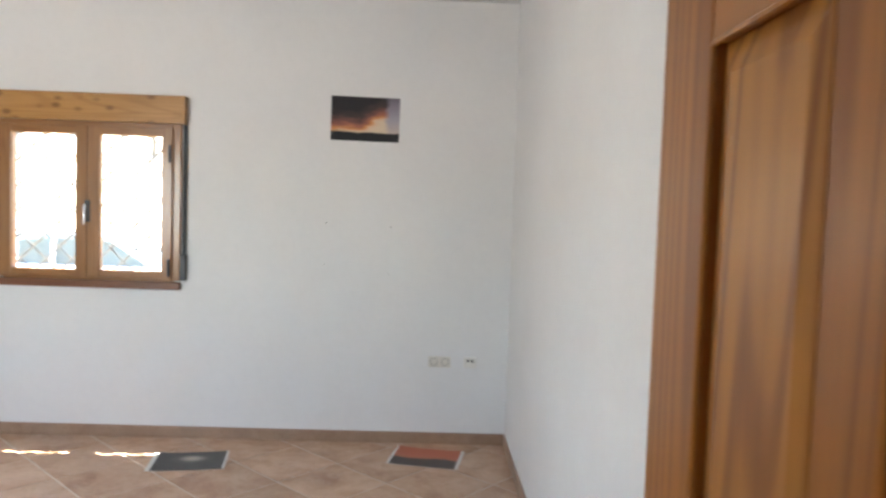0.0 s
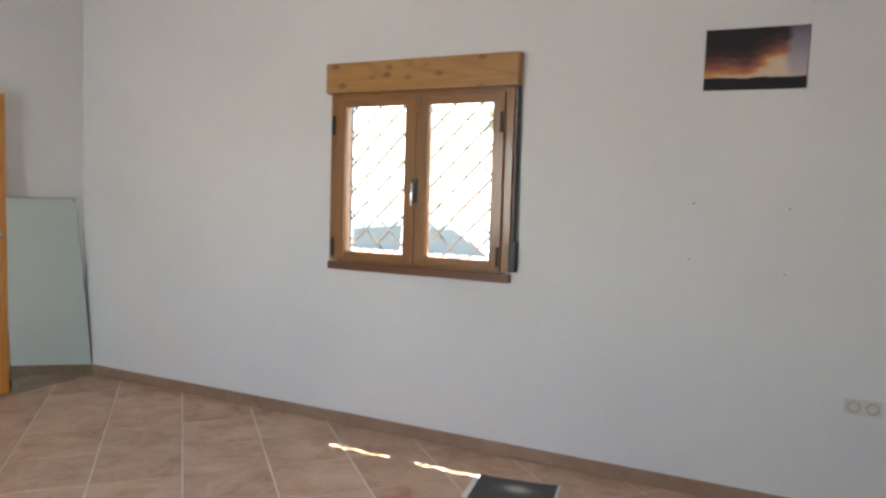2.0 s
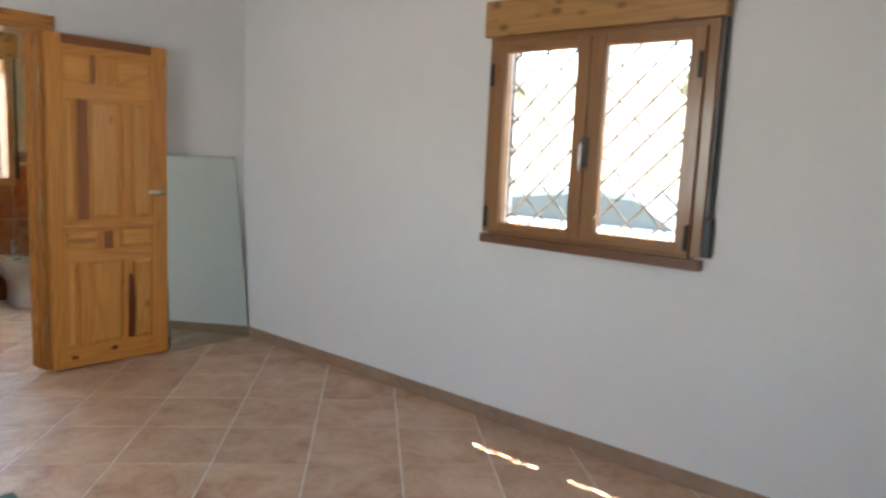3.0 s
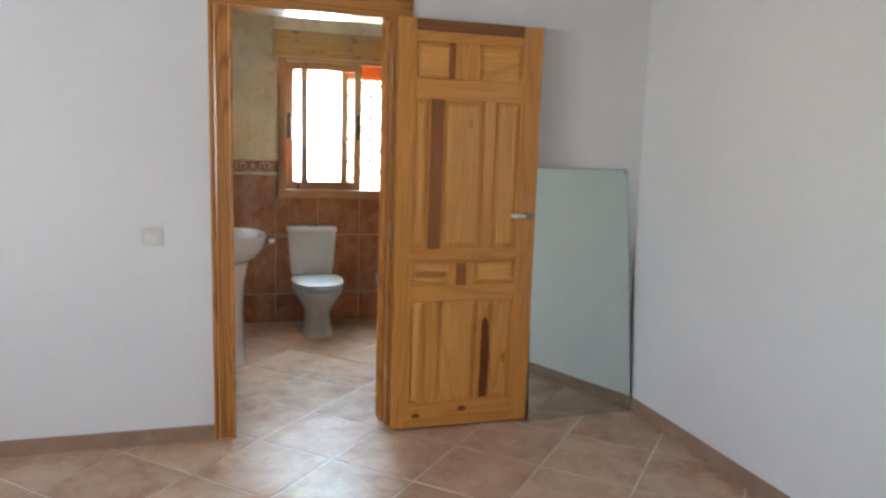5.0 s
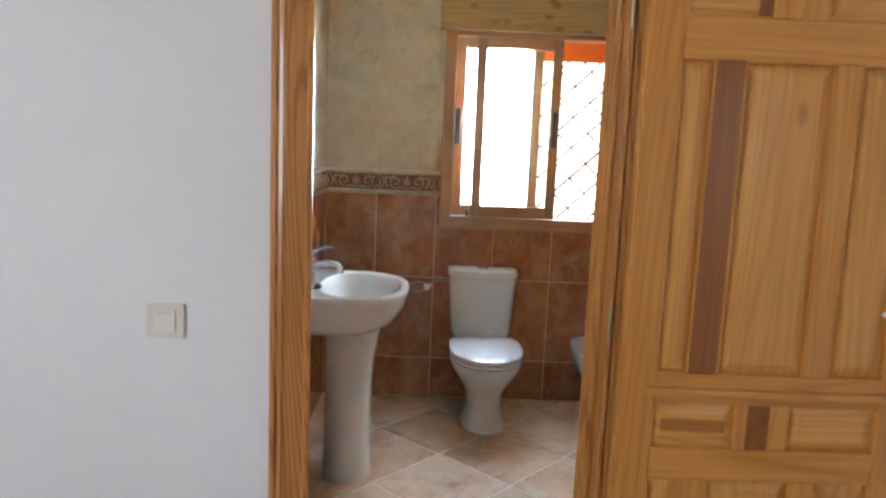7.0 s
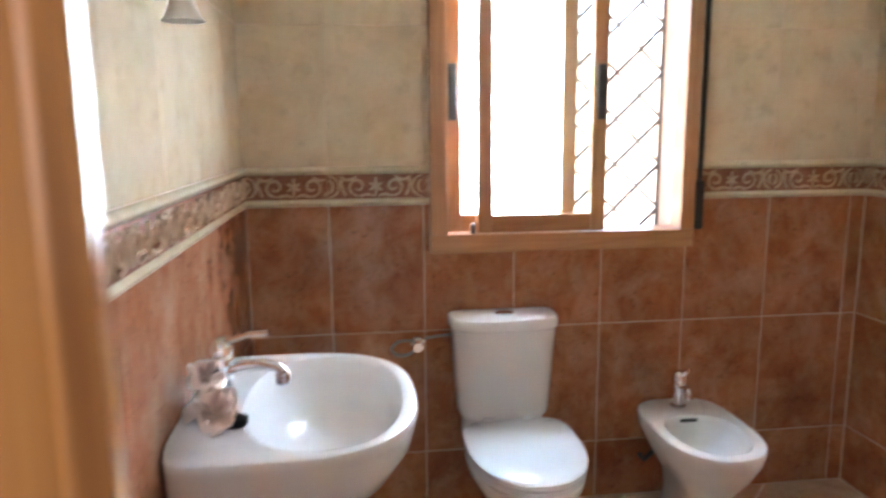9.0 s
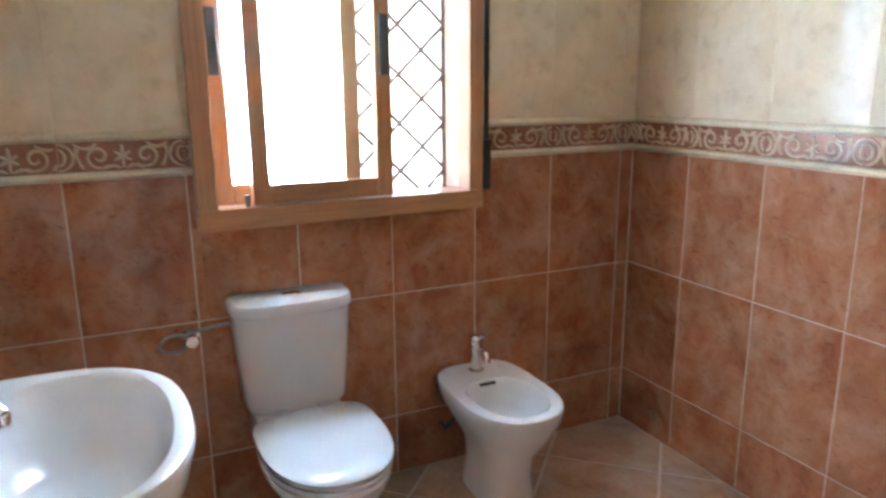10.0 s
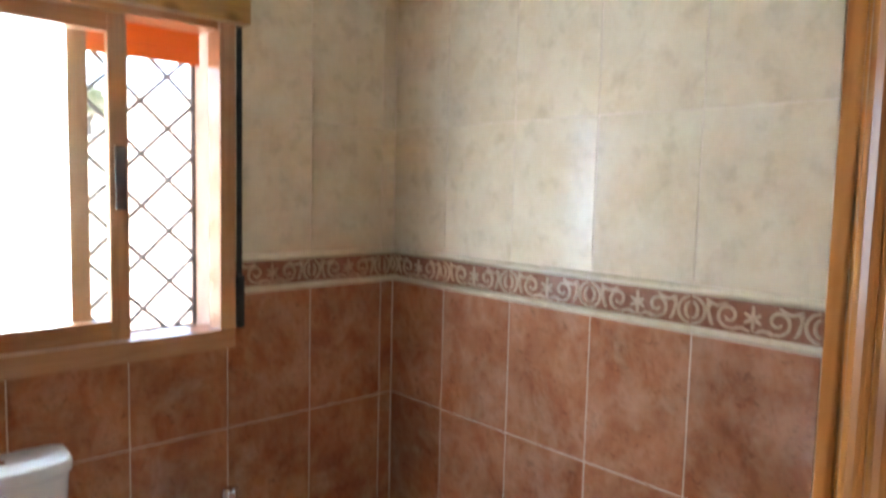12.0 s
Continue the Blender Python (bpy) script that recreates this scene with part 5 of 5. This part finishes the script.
def tile_wall(wall, frame_m, joints, holes=()):
    """Lower brown tiles, relief border between cream mouldings, upper cream tiles."""
    for a, b in zip(joints, joints[1:]):
        for rows, mat in ((ROWS_BROWN, M_BROWN), (ROWS_CREAM, M_CREAM)):
            for c, d in rows:
                hit = [h for h in holes if h[0] < b - G and h[1] > a + G and h[2] < d - G and h[3] > c + G]
                for p, q, r, s in (holed(a + G / 2, b - G / 2, c + G / 2, d - G / 2, hit) if hit else [(a + G / 2, b - G / 2, c + G / 2, d - G / 2)]):
                    if q - p > 0.004 and s - r > 0.004:
                        lay("tile", wall, frame_m, p, r, q - p, s - r, mat)
        cuts = [(a, b)]
        for h in holes:
            if h[2] < 1.25 < h[3]:
                nxt = []
                for p, q in cuts:
                    nxt += [(p, min(q, h[0])), (max(p, h[1]), q)]
                cuts = [(p, q) for p, q in nxt if q - p > 0.006]
        for p, q in cuts:
            w = q - p - 0.0012
            start = 0.0 if abs(q - p - 0.333) < 0.006 else (0.0 if p == a else 0.333 - (q - p))
            key = ("border", round(w, 3), round(start, 3))
            if key not in MESHES:
                MESHES[key] = border_mesh(w, 0.086, start)
            ob = new("border_tile", MESHES[key])
            ob.matrix_world = frame_m @ Matrix.Translation((p + 0.0006, 0, 1.2055))
            ob.parent = wall
            for z, h in ((1.1825, 0.0225), (1.292, 0.0265)):
                key = ("mould", round(w, 3), h)
                if key not in MESHES:
                    MESHES[key] = mould_mesh(w, h)
                ob = new("moulding", MESHES[key])
                ob.matrix_world = frame_m @ Matrix.Translation((p + 0.0006, 0, z))
                ob.parent = wall


# faces: u runs along the wall, v comes out of it
face_w = Matrix(((0, 1, 0, BX0 - 0.006), (1, 0, 0, 0), (0, 0, 1, 0), (0, 0, 0, 1)))
face_n = Matrix(((1, 0, 0, 0), (0, -1, 0, BY1 + 0.006), (0, 0, 1, 0), (0, 0, 0, 1)))
face_s = Matrix(((1, 0, 0, 0), (0, 1, 0, BY0 - 0.006), (0, 0, 1, 0), (0, 0, 0, 1)))
face_e = Matrix(((0, -1, 0, BX1 + 0.006), (1, 0, 0, 0), (0, 0, 1, 0), (0, 0, 0, 1)))
tile_wall(bath_west, face_w, [BY0, 3.786, 4.122, 4.455, 4.789, 5.119, 5.450, 5.783, BY1], [(4.150, 5.120, 1.012, 2.270)])
tile_wall(bath_north, face_n, [BX0, -6.803, -6.466, -6.130, -5.793, -5.457, -5.121, BX1])
tile_wall(bath_south, face_s, [BX0, -6.790, -6.455, -6.120, -5.785, -5.450, -5.115, BX1])
tile_wall(bath_east, face_e, [BY0, 3.643], [])
tile_wall(bath_east, face_e, [4.647, 4.85, 5.183, 5.516, BY1], [])
lay("tile", bath_east, face_e, 3.645, 2.135, 1.000, BH - 2.137, M_CREAM)

kb = thing("shower_kerb", (-5.92, 5.35, 0), "low tiled kerb that edges the shower floor", "shower kerb")
KX0, KX1, KY0, KZ = -6.003, -5.848, 4.86, 0.104
part("core", boxes((KX0 + 0.007, KX1 - 0.007, KY0 + 0.007, BY1 - 0.001, 0, KZ - 0.007), (KX1 - 0.007, BX1 - 0.001, KY0 + 0.007, KY0 + 0.148, 0, KZ - 0.007)), M_WGROUT, kb)
cutsy = (KY0, 5.175, 5.510, BY1)
for a, b in zip(cutsy, cutsy[1:]):
    part("tile", boxes((KX0, KX1, a + 0.0015, b - 0.0015, KZ - 0.0068, KZ), bevel=0.0012), M_BROWN, kb)
    part("tile", boxes((KX1 - 0.0068, KX1 - 0.0005, a + 0.0015, b - 0.0015, 0.001, KZ - 0.0075), bevel=0.001), M_BROWN, kb)
    part("tile", boxes((KX0 + 0.0005, KX0 + 0.0068, a + 0.0015, b - 0.0015, 0.001, KZ - 0.0075), bevel=0.001), M_BROWN, kb)
for a, b in ((KX1 + 0.0015, -5.46), (-5.457, BX1 - 0.002)):
    part("tile", boxes((a, b, KY0, KY0 + 0.155, KZ - 0.0068, KZ), bevel=0.0012), M_BROWN, kb)
    part("tile", boxes((a, b, KY0 + 0.0005, KY0 + 0.0068, 0.001, KZ - 0.0075), bevel=0.001), M_BROWN, kb)
    part("tile", boxes((a, b, KY0 + 0.148, KY0 + 0.1545, 0.001, KZ - 0.0075), bevel=0.001), M_BROWN, kb)


def clip(poly, axis, limit, keep_less):
    out = []
    for p, q in zip(poly, poly[1:] + poly[:1]):
        ip = (p[axis] <= limit) == keep_less
        iq = (q[axis] <= limit) == keep_less
        if ip:
            out.append(p)
        if ip != iq:
            f = (limit - p[axis]) / (q[axis] - p[axis])
            out.append((p[0] + f * (q[0] - p[0]), p[1] + f * (q[1] - p[1])))
    return out


PITCH, JOINT, ANG, OU, OV = 0.428, 0.0100, radians(46.5), 0.90, 0.45
ca, sa = math.cos(ANG), math.sin(ANG)


def plan(u, v):
    return (u * ca - v * sa, u * sa + v * ca)


def floor_prism(poly, origin):
    bm = bmesh.new()
    e = 0.0015
    cx = sum(p[0] for p in poly) / len(poly)
    cy = sum(p[1] for p in poly) / len(poly)

    def inset(p):
        d = Vector((cx - p[0], cy - p[1]))
        return (p[0] + d.x / max(d.length, 1e-6) * e, p[1] + d.y / max(d.length, 1e-6) * e)
    o = origin
    loft(bm, [[(p[0] - o[0], p[1] - o[1], -0.006) for p in poly], [(p[0] - o[0], p[1] - o[1], -0.001) for p in poly], [(*(Vector(inset(p)) - Vector(o)), 0.0) for p in poly]], False, True)
    bmesh.ops.recalc_face_normals(bm, faces=bm.faces)
    me = bpy.data.meshes.new("tile")
    bm.to_mesh(me)
    bm.free()
    me.materials.append(M_FLOOR)
    return me


AREAS = ((RX0, RX1, RY0, RY1), (BX0, BX1, BY0, BY1), (BX1, RX0, 3.716, 4.574))
whole = None
for i in range(-24, 24):
    for j in range(-2, 34):
        u0, v0 = (OU + i) * PITCH + JOINT / 2, (OV + j) * PITCH + JOINT / 2
        u1, v1 = u0 + PITCH - JOINT, v0 + PITCH - JOINT
        quad = [plan(u0, v0), plan(u1, v0), plan(u1, v1), plan(u0, v1)]
        for x0, x1, y0, y1 in AREAS:
            poly = quad
            for ax, lim, less in ((0, x0, False), (0, x1, True), (1, y0, False), (1, y1, True)):
                poly = clip(poly, ax, lim, less) if poly else poly
            if len(poly) < 3:
                continue
            area = 0.5 * abs(sum(p[0] * q[1] - q[0] * p[1] for p, q in zip(poly, poly[1:] + poly[:1])))
            if area < 0.0004:
                continue
            o = quad[0]
            if area > (PITCH - JOINT) ** 2 - 1e-6:
                if whole is None:
                    whole = floor_prism(quad, o)
                me = whole
            else:
                me = floor_prism(poly, o)
            ob = new("tile", me)
            ob.location = (o[0], o[1], 0)
            ob.parent = fl
